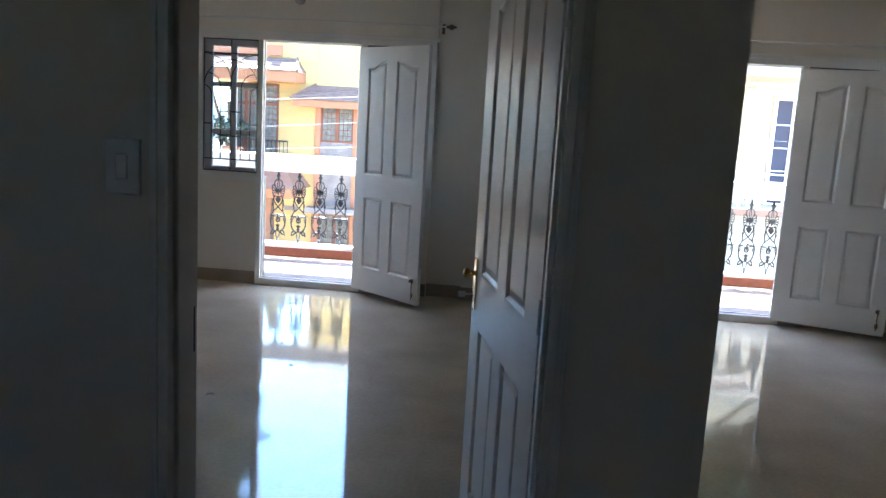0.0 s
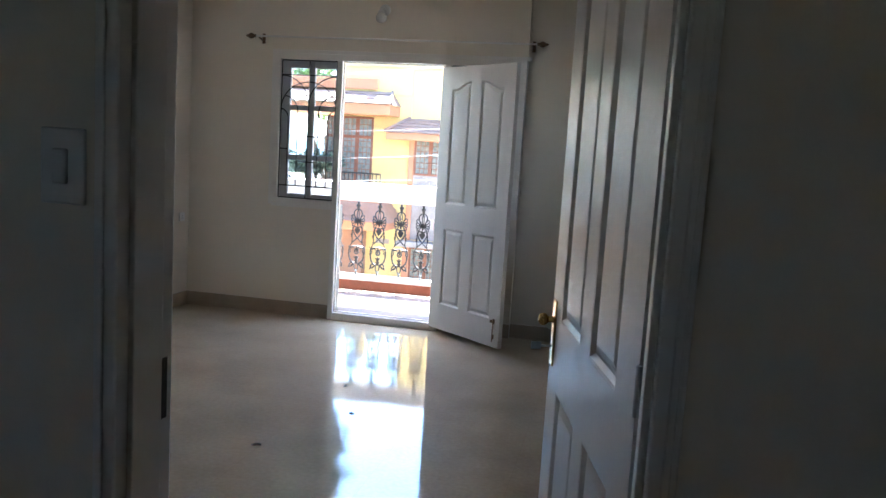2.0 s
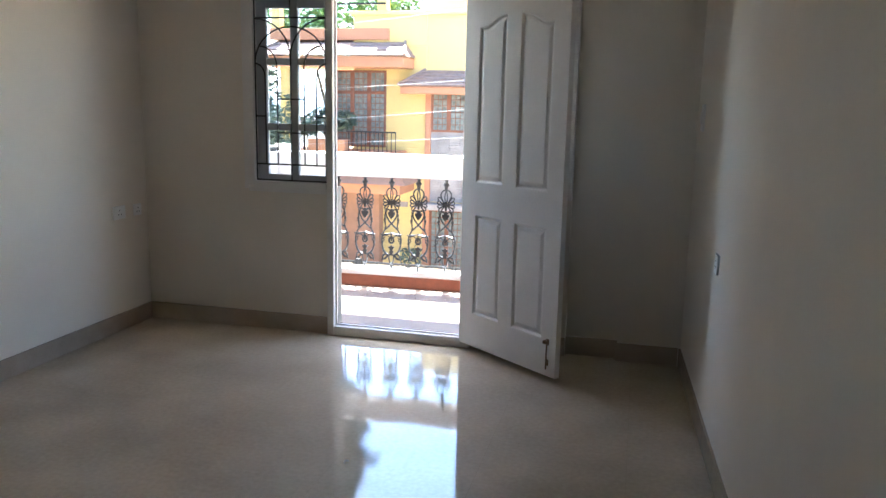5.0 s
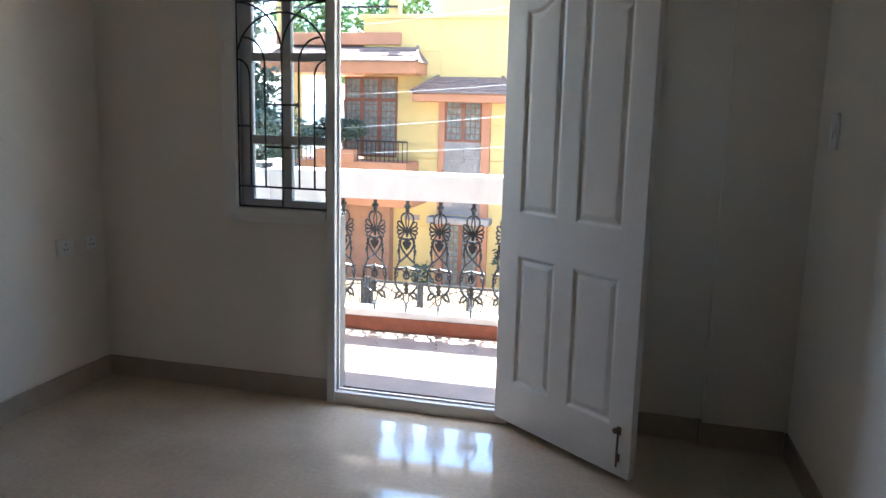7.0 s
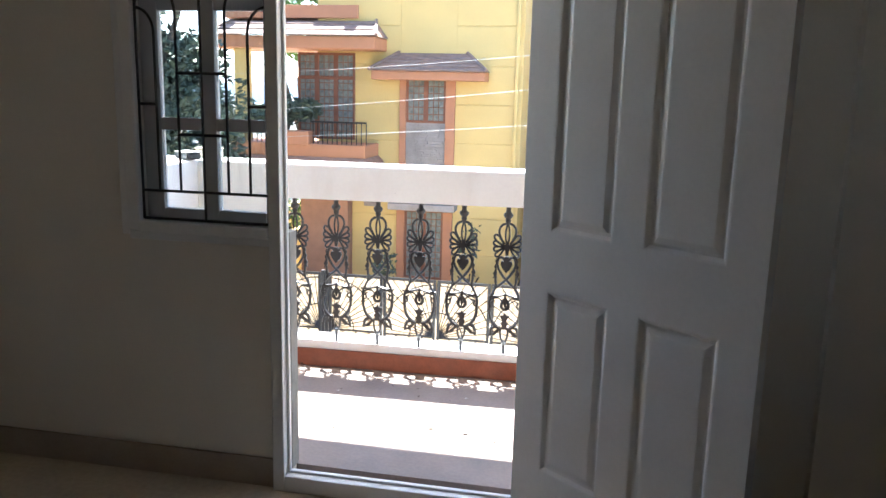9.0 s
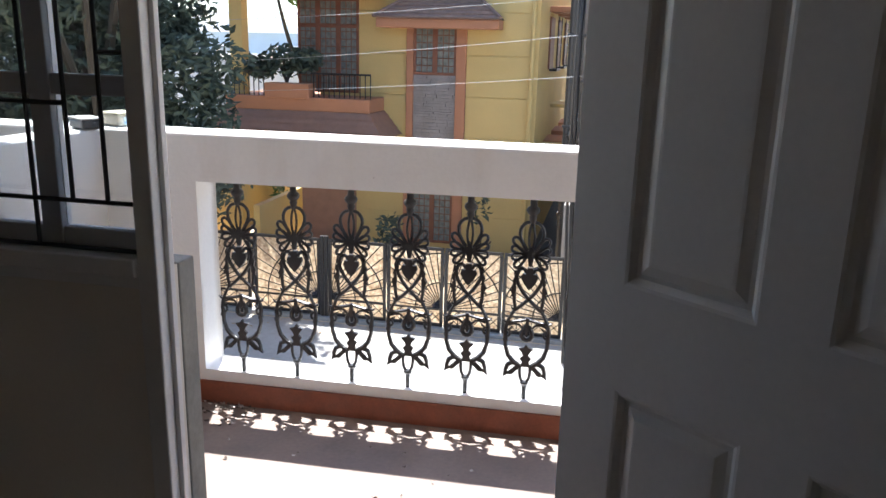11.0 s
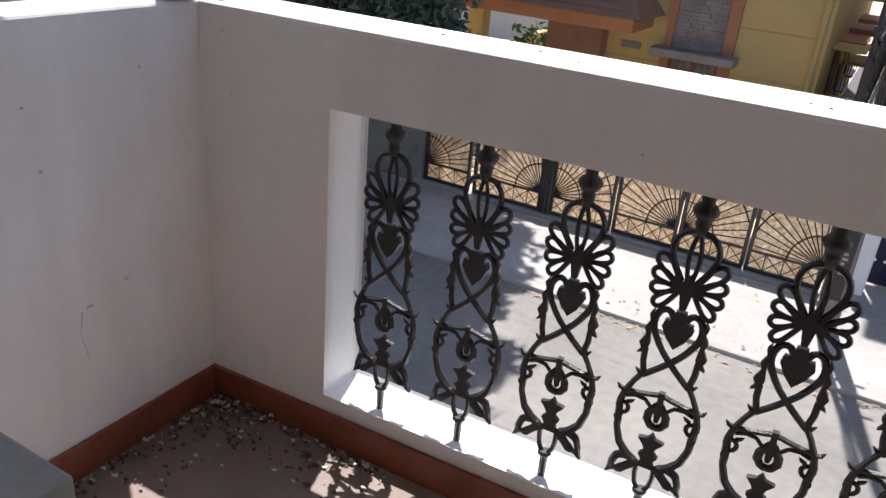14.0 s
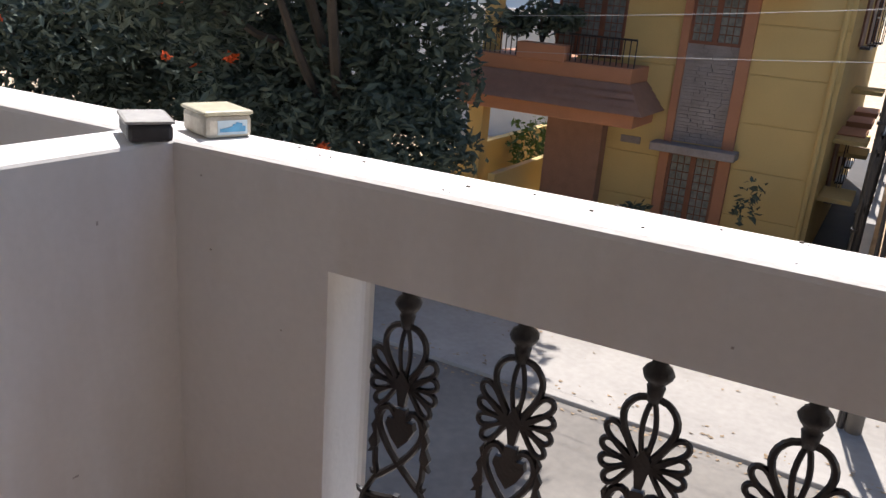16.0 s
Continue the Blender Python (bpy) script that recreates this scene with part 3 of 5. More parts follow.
def baluster(x):
    b = thing("baluster", "black cast iron baluster with palmette heart and lyre", "baluster", "balcony balusters", (x, 8.555, 0.17))
    bm = bmesh.new()
    lathe(bm, [(0.0105, 0.64), (0.013, 0.655), (0.015, 0.664), (0.012, 0.668), (0.022, 0.679), (0.025, 0.687), (0.02, 0.696), (0.0125, 0.701), (0.0115, 0.77)], 10)
    part("finial", bm, IRON, b, smooth=True)
    bm = bmesh.new()
    F = 1.1
    prism(bm, [(0.0, 0.56), (0.008, 0.548), (0.016, 0.534), (0.011, 0.519), (0.006, 0.49), (-0.006, 0.49), (-0.011, 0.519), (-0.016, 0.534), (-0.008, 0.548)], -0.006, 0.006)
    core = part("palmette", bm, IRON, b)
    bm = bmesh.new()
    sweep(bm, rounded([(x_, 0, z_) for x_, z_ in ((0, 0.648), (-0.008, 0.62), (-0.011, 0.59), (-0.006, 0.555), (0, 0.53), (0.006, 0.555), (0.011, 0.59), (0.008, 0.62))], True), 0.0046, 6, F, True)
    part("petal", bm, IRON, core)
    for side in (1, -1):
        bm = bmesh.new()
        pts = [(0.008, 0, 0.645), (0.026, 0, 0.64), (0.04, 0, 0.622), (0.042, 0, 0.6), (0.033, 0, 0.575), (0.014, 0, 0.545)]
        sweep(bm, rounded(pts if side == 1 else mirror(pts)), 0.0062, 6, F)
        part("petal", bm, IRON, core)
        for tx, tz, w in ((0.062, 0.588, 0.0125), (0.068, 0.553, 0.0115), (0.067, 0.517, 0.011), (0.056, 0.484, 0.0105)):
            pts = [tuple(p) for p in petal(0.012, 0.53, tx, tz, w)]
            bm = bmesh.new()
            sweep(bm, rounded(pts if side == 1 else mirror(pts), True), 0.0054, 6, F, True)
            part("petal", bm, IRON, core)
    bm = bmesh.new()
    for side in (1, -1):
        m = (lambda p: p) if side == 1 else mirror
        sweep(bm, rounded(m([(0.012, 0, 0.468), (0.022, 0, 0.482), (0.038, 0, 0.478), (0.047, 0, 0.455), (0.043, 0, 0.43), (0.022, 0, 0.395), (0, 0, 0.371), (-0.022, 0, 0.35), (-0.045, 0, 0.33)])), 0.007, 6, F)
        leafy = [(0.048, 0.48), (0.057, 0.465), (0.053, 0.45), (0.061, 0.435), (0.056, 0.42), (0.066, 0.4), (0.06, 0.388), (0.067, 0.376), (0.052, 0.382), (0.045, 0.398), (0.048, 0.425), (0.05, 0.45)]
        prism(bm, leafy if side == 1 else [(-x_, z_) for x_, z_ in leafy][::-1], -0.005, 0.005)
        sweep(bm, m([(0.052, 0, 0.39), (0.051, 0, 0.36), (0.045, 0, 0.333)]), 0.0065, 6, F)
    prism(bm, [(0, 0.405), (0.018, 0.425), (0.03, 0.448), (0.026, 0.463), (0.014, 0.462), (0.01, 0.485), (-0.01, 0.485), (-0.014, 0.462), (-0.026, 0.463), (-0.03, 0.448), (-0.018, 0.425)], -0.007, 0.007)
    part("heart", bm, IRON, b)
    bm = bmesh.new()
    for side in (1, -1):
        m = (lambda p: p) if side == 1 else mirror
        sweep(bm, m([(0.045, 0, 0.335), (0.06, 0, 0.31), (0.073, 0, 0.282), (0.079, 0, 0.255), (0.076, 0, 0.225), (0.075, 0, 0.195), (0.064, 0, 0.16), (0.045, 0, 0.138), (0.02, 0, 0.122)]), 0.0075, 6, F, taper=[0.9, 0.8, 0.9, 1.0, 1.1, 1.0, 1.15, 1.3, 1.2])
        sweep(bm, m(arc(0.071, 0.243, 0.0115, 0.0125, 0, 330, 10)), 0.005, 6, F)
        sweep(bm, m([(0.045, 0, 0.336), (0.056, 0, 0.334), (0.062, 0, 0.341)]), 0.006, 5, F, taper=[1, 0.8, 0.25])
        sweep(bm, m([(0.075, 0, 0.283), (0.085, 0, 0.286), (0.091, 0, 0.294)]), 0.006, 5, F, taper=[1, 0.8, 0.2])
        sweep(bm, m([(0.064, 0, 0.258), (0.055, 0, 0.263), (0.05, 0, 0.268)]), 0.005, 5, F, taper=[1, 0.8, 0.2])
        sweep(bm, m([(0.072, 0, 0.284), (0.045, 0, 0.287), (0.02, 0, 0.292), (0.0, 0, 0.297)]), 0.006, 6, F)
        sweep(bm, m([(0.068, 0, 0.272), (0.05, 0, 0.279), (0.03, 0, 0.277), (0.016, 0, 0.263)]), 0.0045, 6, F)
        sweep(bm, m([(0.004, 0, 0.276), (0.01, 0, 0.264), (0.0175, 0, 0.25), (0.0185, 0, 0.235), (0.011, 0, 0.224), (0, 0, 0.22)]), 0.0078, 6, F, taper=[0.7, 1, 1.15, 1.15, 1.1, 1])
        sweep(bm, m([(0.0, 0, 0.262), (0.003, 0, 0.252), (0.002, 0, 0.24), (0, 0, 0.234)]), 0.0045, 6, F)
        bead = arc(0.0765, 0.221, 0.0085, 0.0095, 0, 360, 10)
        prism(bm, [(q[0], q[2]) for q in (bead if side == 1 else mirror(bead))][:-1], -0.007, 0.007)
        tip = [(0.03, 0.129), (0.05, 0.14), (0.067, 0.131), (0.074, 0.112), (0.076, 0.096), (0.081, 0.078), (0.069, 0.086), (0.063, 0.096), (0.067, 0.112), (0.06, 0.122), (0.046, 0.126)]
        prism(bm, tip if side == 1 else [(-a, b) for a, b in tip][::-1], -0.0055, 0.0055)
        web = [(0.022, 0.128), (0.034, 0.124), (0.047, 0.11), (0.06, 0.099), (0.058, 0.088), (0.046, 0.09), (0.034, 0.103), (0.024, 0.112)]
        prism(bm, web if side == 1 else [(-a, b) for a, b in web][::-1], -0.0055, 0.0055)
    box(bm, -0.006, 0.006, -0.006, 0.006, 0.255, 0.304)
    prism(bm, [(0, 0.206), (0.008, 0.194), (0.027, 0.19), (0.015, 0.176), (0.009, 0.163), (0.02, 0.152), (0.012, 0.14), (0.018, 0.122), (-0.018, 0.122), (-0.012, 0.14), (-0.02, 0.152), (-0.009, 0.163), (-0.015, 0.176), (-0.027, 0.19), (-0.008, 0.194)], -0.006, 0.006)
    part("lyre", bm, IRON, b)
    bm = bmesh.new()
    for side in (1, -1):
        m = (lambda p: p) if side == 1 else mirror
        sweep(bm, m([(0.025, 0, 0.13), (0.045, 0, 0.136), (0.064, 0, 0.124), (0.071, 0, 0.104), (0.077, 0, 0.082)]), 0.0075, 6, F, taper=[1, 1.1, 1.2, 1, 0.3])
        sweep(bm, m([(0.03, 0, 0.122), (0.042, 0, 0.108), (0.056, 0, 0.096), (0.077, 0, 0.082)]), 0.0062, 6, F, taper=[1, 1, 1, 0.3])
        sweep(bm, m([(0.018, 0, 0.125), (0.019, 0, 0.1), (0.016, 0, 0.078), (0.006, 0, 0.06)]), 0.0058, 6, F)
    lathe(bm, [(0.012, 0.066), (0.017, 0.06), (0.012, 0.054), (0.0095, 0.048), (0.0088, 0.0)], 8)
    part("foot", bm, IRON, b)
    return b


BAL_X, BAL_STEP = -1.737, 0.2182
first = baluster(BAL_X)
first.matrix_basis = pose(BAL_X, 8.555 + skew(BAL_X), 0.17, 0, 0, 2.3)
for piece in first.children_recursive:
    for v in piece.data.vertices:
        v.co.z *= 1.032
for i in range(1, 31):
    x = BAL_X + BAL_STEP * i
    copy_thing(first, pose(x, 8.555 + skew(x), 0.17, 0, 0, 2.3))


# tins left on the parapet
def tin(name, label, at, rz, w, d, h, body_m, lid_m, label_m=None):
    t = thing(name, label, "box", "", at, rz)
    part("body", boxes([(-w / 2, w / 2, -d / 2, d / 2, 0, h * 0.84)], 0.009), body_m, t)
    part("lid", boxes([(-w / 2 - 0.003, w / 2 + 0.003, -d / 2 - 0.003, d / 2 + 0.003, h * 0.82, h)], 0.006), lid_m, t)
    if label_m:
        part("label", boxes([(w / 2 - 0.001, w / 2 + 0.0015, -d * 0.25, d * 0.38, h * 0.14, h * 0.66)], 0.0), label_m[0], t, "pale printed paper label")
        bm = bmesh.new()
        for k in range(8):
            top = (0.36, 0.38, 0.4, 0.43, 0.52, 0.58, 0.55, 0.44)[k]
            box(bm, w / 2 + 0.001, w / 2 + 0.0028, d * (-0.21 + 0.068 * k), d * (-0.21 + 0.068 * (k + 1)), h * 0.24, h * top)
        part("label_print", bm, label_m[1], t, "blue printed shape")


TINW = material("worn_cream_tin", (0.42, 0.36, 0.27), 0.5, var=0.3, scale=26, fine=120, second=(0.72, 0.69, 0.6))
TINL = material("cream_tin_lid", (0.5, 0.46, 0.33), 0.4, var=0.2, scale=25)
DARK = material("charred_black_box", (0.03, 0.03, 0.033), 0.5, var=0.5, scale=30, second=(0.055, 0.055, 0.058))
LIDG = material("dusty_grey_lid", (0.33, 0.32, 0.3), 0.7, var=0.2, scale=25)
BLUE = material("blue_print", (0.1, 0.33, 0.55), 0.6, var=0.2, scale=30)
LABEL = material("pale_blue_label", (0.55, 0.66, 0.72), 0.6, var=0.1, scale=30)
tin("storage_tin", "worn cream square tin with lid and blue label", (-2.213, 8.566, 1.1), -20, 0.11, 0.095, 0.052, TINW, TINL, (LABEL, BLUE))
tin("storage_box", "small scuffed black box with dusty lid", (-2.265, 8.44, 1.1), -32, 0.125, 0.08, 0.04, DARK, LIDG)

# dried petals and leaves swept into the corner
random.seed(4)
LITTER = material("dried_petals", (0.05, 0.035, 0.025), 0.9, var=0.5, scale=38, fine=120, second=(0.1, 0.07, 0.05))
ln, ll = LITTER.node_tree.nodes, LITTER.node_tree.links.new
geo, pale, mixer = ln.new("ShaderNodeNewGeometry"), ln.new("ShaderNodeMapRange"), ln.new("ShaderNodeMix")
mixer.data_type = "RGBA"
pale.inputs["From Min"].default_value, pale.inputs["From Max"].default_value = 0.62, 0.8
mixer.inputs["B"].default_value = (0.6, 0.55, 0.5, 1)
ll(geo.outputs["Random Per Island"], pale.inputs["Value"])
ll(pale.outputs["Result"], mixer.inputs["Factor"])
ll(ln["Principled BSDF"].inputs["Base Color"].links[0].from_socket, mixer.inputs["A"])
ll(mixer.outputs["Result"], ln["Principled BSDF"].inputs["Base Color"])
bm = bmesh.new()
for i in range(560):
    u, v = random.random() ** 2.2, random.random() ** 2.6
    if random.random() < 0.5:
        x, y = -2.2 + 0.55 * random.random() ** 1.5, 8.46 - 0.16 * v
    else:
        x, y = -2.2 + 0.2 * v, 8.44 - 0.75 * u
    if i > 520:
        x, y = random.uniform(-2.15, -0.2), random.uniform(7.6, 8.45)
    s, a = random.uniform(0.004, 0.012) * (1.6 if random.random() < 0.08 else 1.0), random.uniform(0, math.tau)
    z = 0.052 + (random.uniform(0, 0.012) if i < 521 else 0.0)
    q = []
    for k, (r, hgt) in enumerate(((1.0, 0.006), (0.75, 0.0), (0.9, 0.009), (0.6, 0.002), (0.8, 0.007))):
        an = a + k * math.tau / 5
        q.append(bm.verts.new((x + s * r * math.cos(an), y + s * r * 0.7 * math.sin(an), z + hgt * 0.7 * random.uniform(0.4, 1.6))))
    top = bm.verts.new((x + s * 0.3 * math.cos(a), y + s * 0.3 * math.sin(a), z + 0.35 * s))
    for k in range(5):
        bm.faces.new((q[k], q[(k + 1) % 5], top))
tagged(part("leaf_litter", bm, LITTER), "dried petals and leaves lying on balcony floor", "litter", kind="stuff")
bm = bmesh.new()
for i in range(40):
    x = random.uniform(-2.1, 1.0)
    y = random.uniform(8.51, 8.63)
    s = random.uniform(0.0008, 0.0024)
    y += skew(x)
    box(bm, x - s, x + s * 1.6, y - s, y + s, 1.1, 1.1 + s)
tagged(part("grit", bm, material("dark_grit", (0.12, 0.1, 0.08), 0.9)), "dark grit scattered on the parapet top", "litter", kind="stuff")

# ---- street ----
ROAD = material("worn_asphalt", (0.135, 0.123, 0.108), 0.85, scale=0.55, fine=9, bump=0.5, second=(0.25, 0.228, 0.198))
PAVE = material("pale_concrete", (0.27, 0.25, 0.225), 0.85, scale=0.9, fine=11, bump=0.3, second=(0.4, 0.375, 0.34))
GROUND = material("sandy_ground", (0.42, 0.31, 0.19), 0.9, var=0.3, scale=3.0, fine=9, bump=0.4, second=(0.68, 0.53, 0.36))
YELLOW = material("yellow_wall_paint", (0.56, 0.42, 0.17), 0.8, var=0.07, scale=1.2, fine=40)
BRICKP = material("terracotta_wall_paint", (0.40, 0.19, 0.105), 0.75, var=0.1, scale=2.5, fine=40)
TILES = material("roof_tiles", (0.21, 0.14, 0.11), 0.8, var=0.25, scale=6, fine=40)
WOOD = material("brown_window_wood", (0.19, 0.075, 0.04), 0.5, var=0.2, scale=6, fine=60)
# pale lace, its colour darkened for the dim rooms inside
CURTAIN = material("dimmed_lace_curtain", (0.08, 0.09, 0.085), 0.5, var=0.4, scale=9, second=(0.26, 0.28, 0.25))
SKIRT = material("brown_skirt_tiles", (0.29, 0.165, 0.11), 0.8, var=0.15, scale=5, fine=40)
# white walls, their shaded side put in as a darker bluish colour
SHADED_WHITE = material("shaded_white_wall", (0.5, 0.56, 0.62), 0.8, var=0.08, scale=1.0)
# concrete colour with the passage's shade put into it
SHADY_CONC = material("shade_dark_concrete", (0.07, 0.065, 0.06), 0.8, var=0.3, scale=1.5)
# wall colour darkened for the shade under the street trees
SHADY_WALL = material("shade_dark_wall", (0.1, 0.095, 0.08), 0.9, scale=1.2, fine=14, bump=0.4, second=(0.24, 0.225, 0.2))
STONE = material("grey_slate_cladding", (0.27, 0.245, 0.235), 0.8, var=0.25, scale=3, fine=30, bump=0.5)
BEIGE = material("beige_wall_paint", (0.55, 0.47, 0.33), 0.8, var=0.06, scale=1.5)
WHITEW = material("white_outer_paint", (0.8, 0.79, 0.77), 0.75, var=0.05, scale=2)
BLUEM = material("navy_gate_paint", (0.009, 0.011, 0.045), 0.5, var=0.2, scale=5)
BLUEG = material("blue_grey_wall", (0.36, 0.45, 0.53), 0.8, var=0.06, scale=1)
DARKIN = material("dark_interior", (0.05, 0.045, 0.04), 0.9)
GLASSW = material("window_glass_dark", (0.3, 0.36, 0.38), 0.08, var=0.1, scale=2, bump=0, spec=0.9)
POLE = material("weathered_pole", (0.2, 0.175, 0.15), 0.85, var=0.2, scale=5)
RZ = -3.2
structure("ground", boxes([(-400, 400, -400, 900, RZ - 0.4, RZ - 0.02)]), GROUND, "dry sandy ground with fallen leaves", "ground")
structure("road", boxes([(-60, 60, 9.2, 15.55, RZ - 0.1, RZ)]), ROAD, "worn grey asphalt street", "road")
structure("pavement", boxes([(-60, 60, 15.7, 17.7, RZ - 0.1, RZ + 0.045), (-0.78, 60, 17.7, 18.75, RZ - 0.1, RZ + 0.045)], 0.01), PAVE, "pale concrete pavement", "pavement")
kerb = structure("kerb", boxes([(-60, 60, 15.55, 15.7, RZ - 0.1, RZ + 0.055)], 0.015), PAVE, "worn concrete kerb", "kerb")


# dry leaves and dust gathered along the kerb and on the pavement
random.seed(21)
bm = bmesh.new()
for i in range(620):
    x = random.uniform(-9, 4)
    y = random.choice((15.53 - abs(random.gauss(0, 0.07)), 15.53 - abs(random.gauss(0, 0.12)), 15.72 + abs(random.gauss(0, 0.2)), 17.7 - abs(random.gauss(0, 0.3))))
    z = RZ + (0.004 if y < 15.55 else 0.049)
    s, a = random.uniform(0.012, 0.045), random.uniform(0, math.tau)
    q = [bm.verts.new((x + s * r * math.cos(a + k * 1.57), y + s * 0.6 * r * math.sin(a + k * 1.57), z + random.uniform(0, 0.015))) for k, r in enumerate((1, 0.6, 0.9, 0.7))]
    bm.faces.new((q[0], q[1], q[2]))
    bm.faces.new((q[0], q[2], q[3]))
tagged(part("kerb_litter", bm, material("dry_leaf_litter", (0.32, 0.23, 0.14), 0.9, var=0.4, scale=2, fine=20, bump=0)), "dry leaves gathered along the kerb", "litter", kind="stuff")

# ---- yellow house ----
FY = 23.0
house = thing("yellow_house", "yellow two storey house with terracotta trim and tiled hoods", "house", at=(-0.38, 0, 0))
part("wall", boxes([(-6.6, -1.72, FY, 34, RZ - 0.1, 3.78), (-5.6, -2.6, 26.5, 33, 3.78, 7.2)]), YELLOW, house)
z = RZ
while z < 3.6:  # rendered courses with open grooves between
    for x0, x1 in ((-6.6, -4.58), (-3.26, -1.72)):
        part("course", boxes([(x0, x1, FY - 0.02, FY + 0.01, z, min(z + 0.86, 3.74))], 0.006), YELLOW, house)
    z += 0.88
part("parapet_coping", boxes([(-6.7, -1.66, FY - 0.08, FY + 0.2, 3.74, 3.84)], 0.01), YELLOW, house)
part("pilaster", boxes([(-4.58, -4.43, FY - 0.1, FY + 0.02, -1.15, 1.8)], 0.01), BRICKP, house, "terracotta painted pilaster")
part("pilaster", boxes([(-3.48, -3.26, FY - 0.1, FY + 0.02, -1.15, 1.8)], 0.01), BRICKP, house, "terracotta painted pilaster")
random.seed(7)
clad = part("cladding", boxes([(-4.43, -3.48, FY - 0.005, FY + 0.02, -1.1, 0.75)]), STONE, house, "grey slate strip cladding")
z = -1.1
while z < 0.72:
    x = -4.43
    hgt = random.uniform(0.05, 0.085)
    while x < -3.49:
        w = min(random.uniform(0.2, 0.5), -3.48 - x)
        part("stone", boxes([(x + 0.004, x + w - 0.004, FY - random.uniform(0.02, 0.05), FY - 0.004, z + 0.003, min(z + hgt - 0.003, 0.75))]), STONE, clad)
        x += w
    z += hgt


def house_window(parent, x0, x1, z0, z1, cols, y, transom=None):
    """Brown timber casements with lace curtains and bars."""
    w = part("window", boxes([(x0, x1, y - 0.03, y + 0.02, z0, z0 + 0.06)], 0.005), WOOD, parent, "brown timber window with lace curtains")
    part("head_rail", boxes([(x0, x1, y - 0.03, y + 0.02, z1 - 0.06, z1)], 0.005), WOOD, w)
    step = (x1 - x0) / cols
    for i in range(cols + 1):
        c = x0 + i * step
        part("stile", boxes([(max(x0, c - 0.055), min(x1, c + 0.055), y - 0.035, y + 0.02, z0 + 0.06, z1 - 0.06)], 0.005), WOOD, w)
    for i in range(cols):
        a, b = x0 + i * step + 0.055, x0 + (i + 1) * step - 0.055
        part("pane", boxes([(a, b, y + 0.004, y + 0.01, z0 + 0.06, z1 - 0.06)]), CURTAIN, w, "pane with pale lace curtain, coloured dark for the dim room")
        bm = bmesh.new()
        for k in range(1, 3):
            sweep(bm, [(a + (b - a) * k / 3, y - 0.01, z0 + 0.06), (a + (b - a) * k / 3, y - 0.01, z1 - 0.06)], 0.008, 4)
        q = z0 + 0.2
        while q < z1 - 0.08:
            sweep(bm, [(a, y - 0.01, q), (b, y - 0.01, q)], 0.008, 4)
            q += 0.16
        part("grille", bm, WOOD, w)
    if transom:
        part("transom", boxes([(x0, x1, y - 0.04, y + 0.02, transom, transom + 0.07)], 0.004), WOOD, w)


def hood(parent, x0, x1, y_wall, out, z0, fascia, rise, name="hood"):
    """Tiled lean-to hood with hipped ends over a painted fascia."""
    f = part(name, boxes([(x0, x1, y_wall - out, y_wall, z0, z0 + fascia)], 0.02), BRICKP, parent, "terracotta fascia of tiled hood")
    n = 5
    cut = min(out * 0.95, 0.55)
    for i in range(n):
        a, b = i / n, (i + 1) / n
        xa, xb = x0 - 0.04 + cut * a, x1 + 0.04 - cut * a
        xc, xd = x0 - 0.04 + cut * b, x1 + 0.04 - cut * b
        ya, yb = y_wall - out - 0.06 + (out + 0.06) * a, y_wall - out - 0.06 + (out + 0.06) * b
        za, zb = z0 + fascia + rise * a + 0.03, z0 + fascia + rise * b + 0.0
        bm = bmesh.new()
        vs = [bm.verts.new(p) for p in ((xa, ya, za), (xb, ya, za), (xd, yb, zb), (xc, yb, zb), (xa, ya, za - 0.03), (xb, ya, za - 0.03), (xa, y_wall, za - 0.03), (xb, y_wall, za - 0.03), (xc, y_wall, zb), (xd, y_wall, zb))]
        for fc in ((0, 1, 2, 3), (0, 4, 5, 1), (0, 3, 8, 6, 4), (1, 5, 7, 9, 2), (3, 2, 9, 8)):
            bm.faces.new([vs[k] for k in fc])
        part("tile_course", bm, TILES, f, "clay tile course")
    for s, xe in ((1, x0 - 0.04), (-1, x1 + 0.04)):
        bm = bmesh.new()
        sweep(bm, [(xe, y_wall - out - 0.06, z0 + fascia + 0.03), (xe + s * cut, y_wall, z0 + fascia + rise + 0.02)], 0.04, 6)
        part("ridge", bm, TILES, f)


house_window(house, -4.43, -3.48, 0.75, 2.05, 2, FY - 0.02)
hood(house, -5.12, -2.5, FY - 0.02, 0.6, 1.72, 0.2, 0.42)
hood(house, -9.0, -4.92, FY + 0.9, 1.9, 2.36, 0.28, 0.75)
part("upper_band", boxes([(-9.0, -5.6, FY - 0.1, FY + 1.0, 3.1, 3.4)], 0.01), BRICKP, house, "terracotta terrace edge")
house_window(house, -7.1, -5.68, 0.3, 2.32, 3, FY - 0.025, 1.7)
# terrace rail above the hood
part("terrace_rail", boxes([(-9.0, -5.7, FY - 0.06, FY - 0.02, 4.0, 4.05)]), IRON, house, "black terrace railing")
part("terrace_post", boxes([(-5.95, -5.7, FY, FY + 0.3, 3.4, 4.9)], 0.01), YELLOW, house)
part("terrace_post", boxes([(-9.0, -8.75, FY, FY + 0.3, 3.4, 4.9)], 0.01), YELLOW, house)
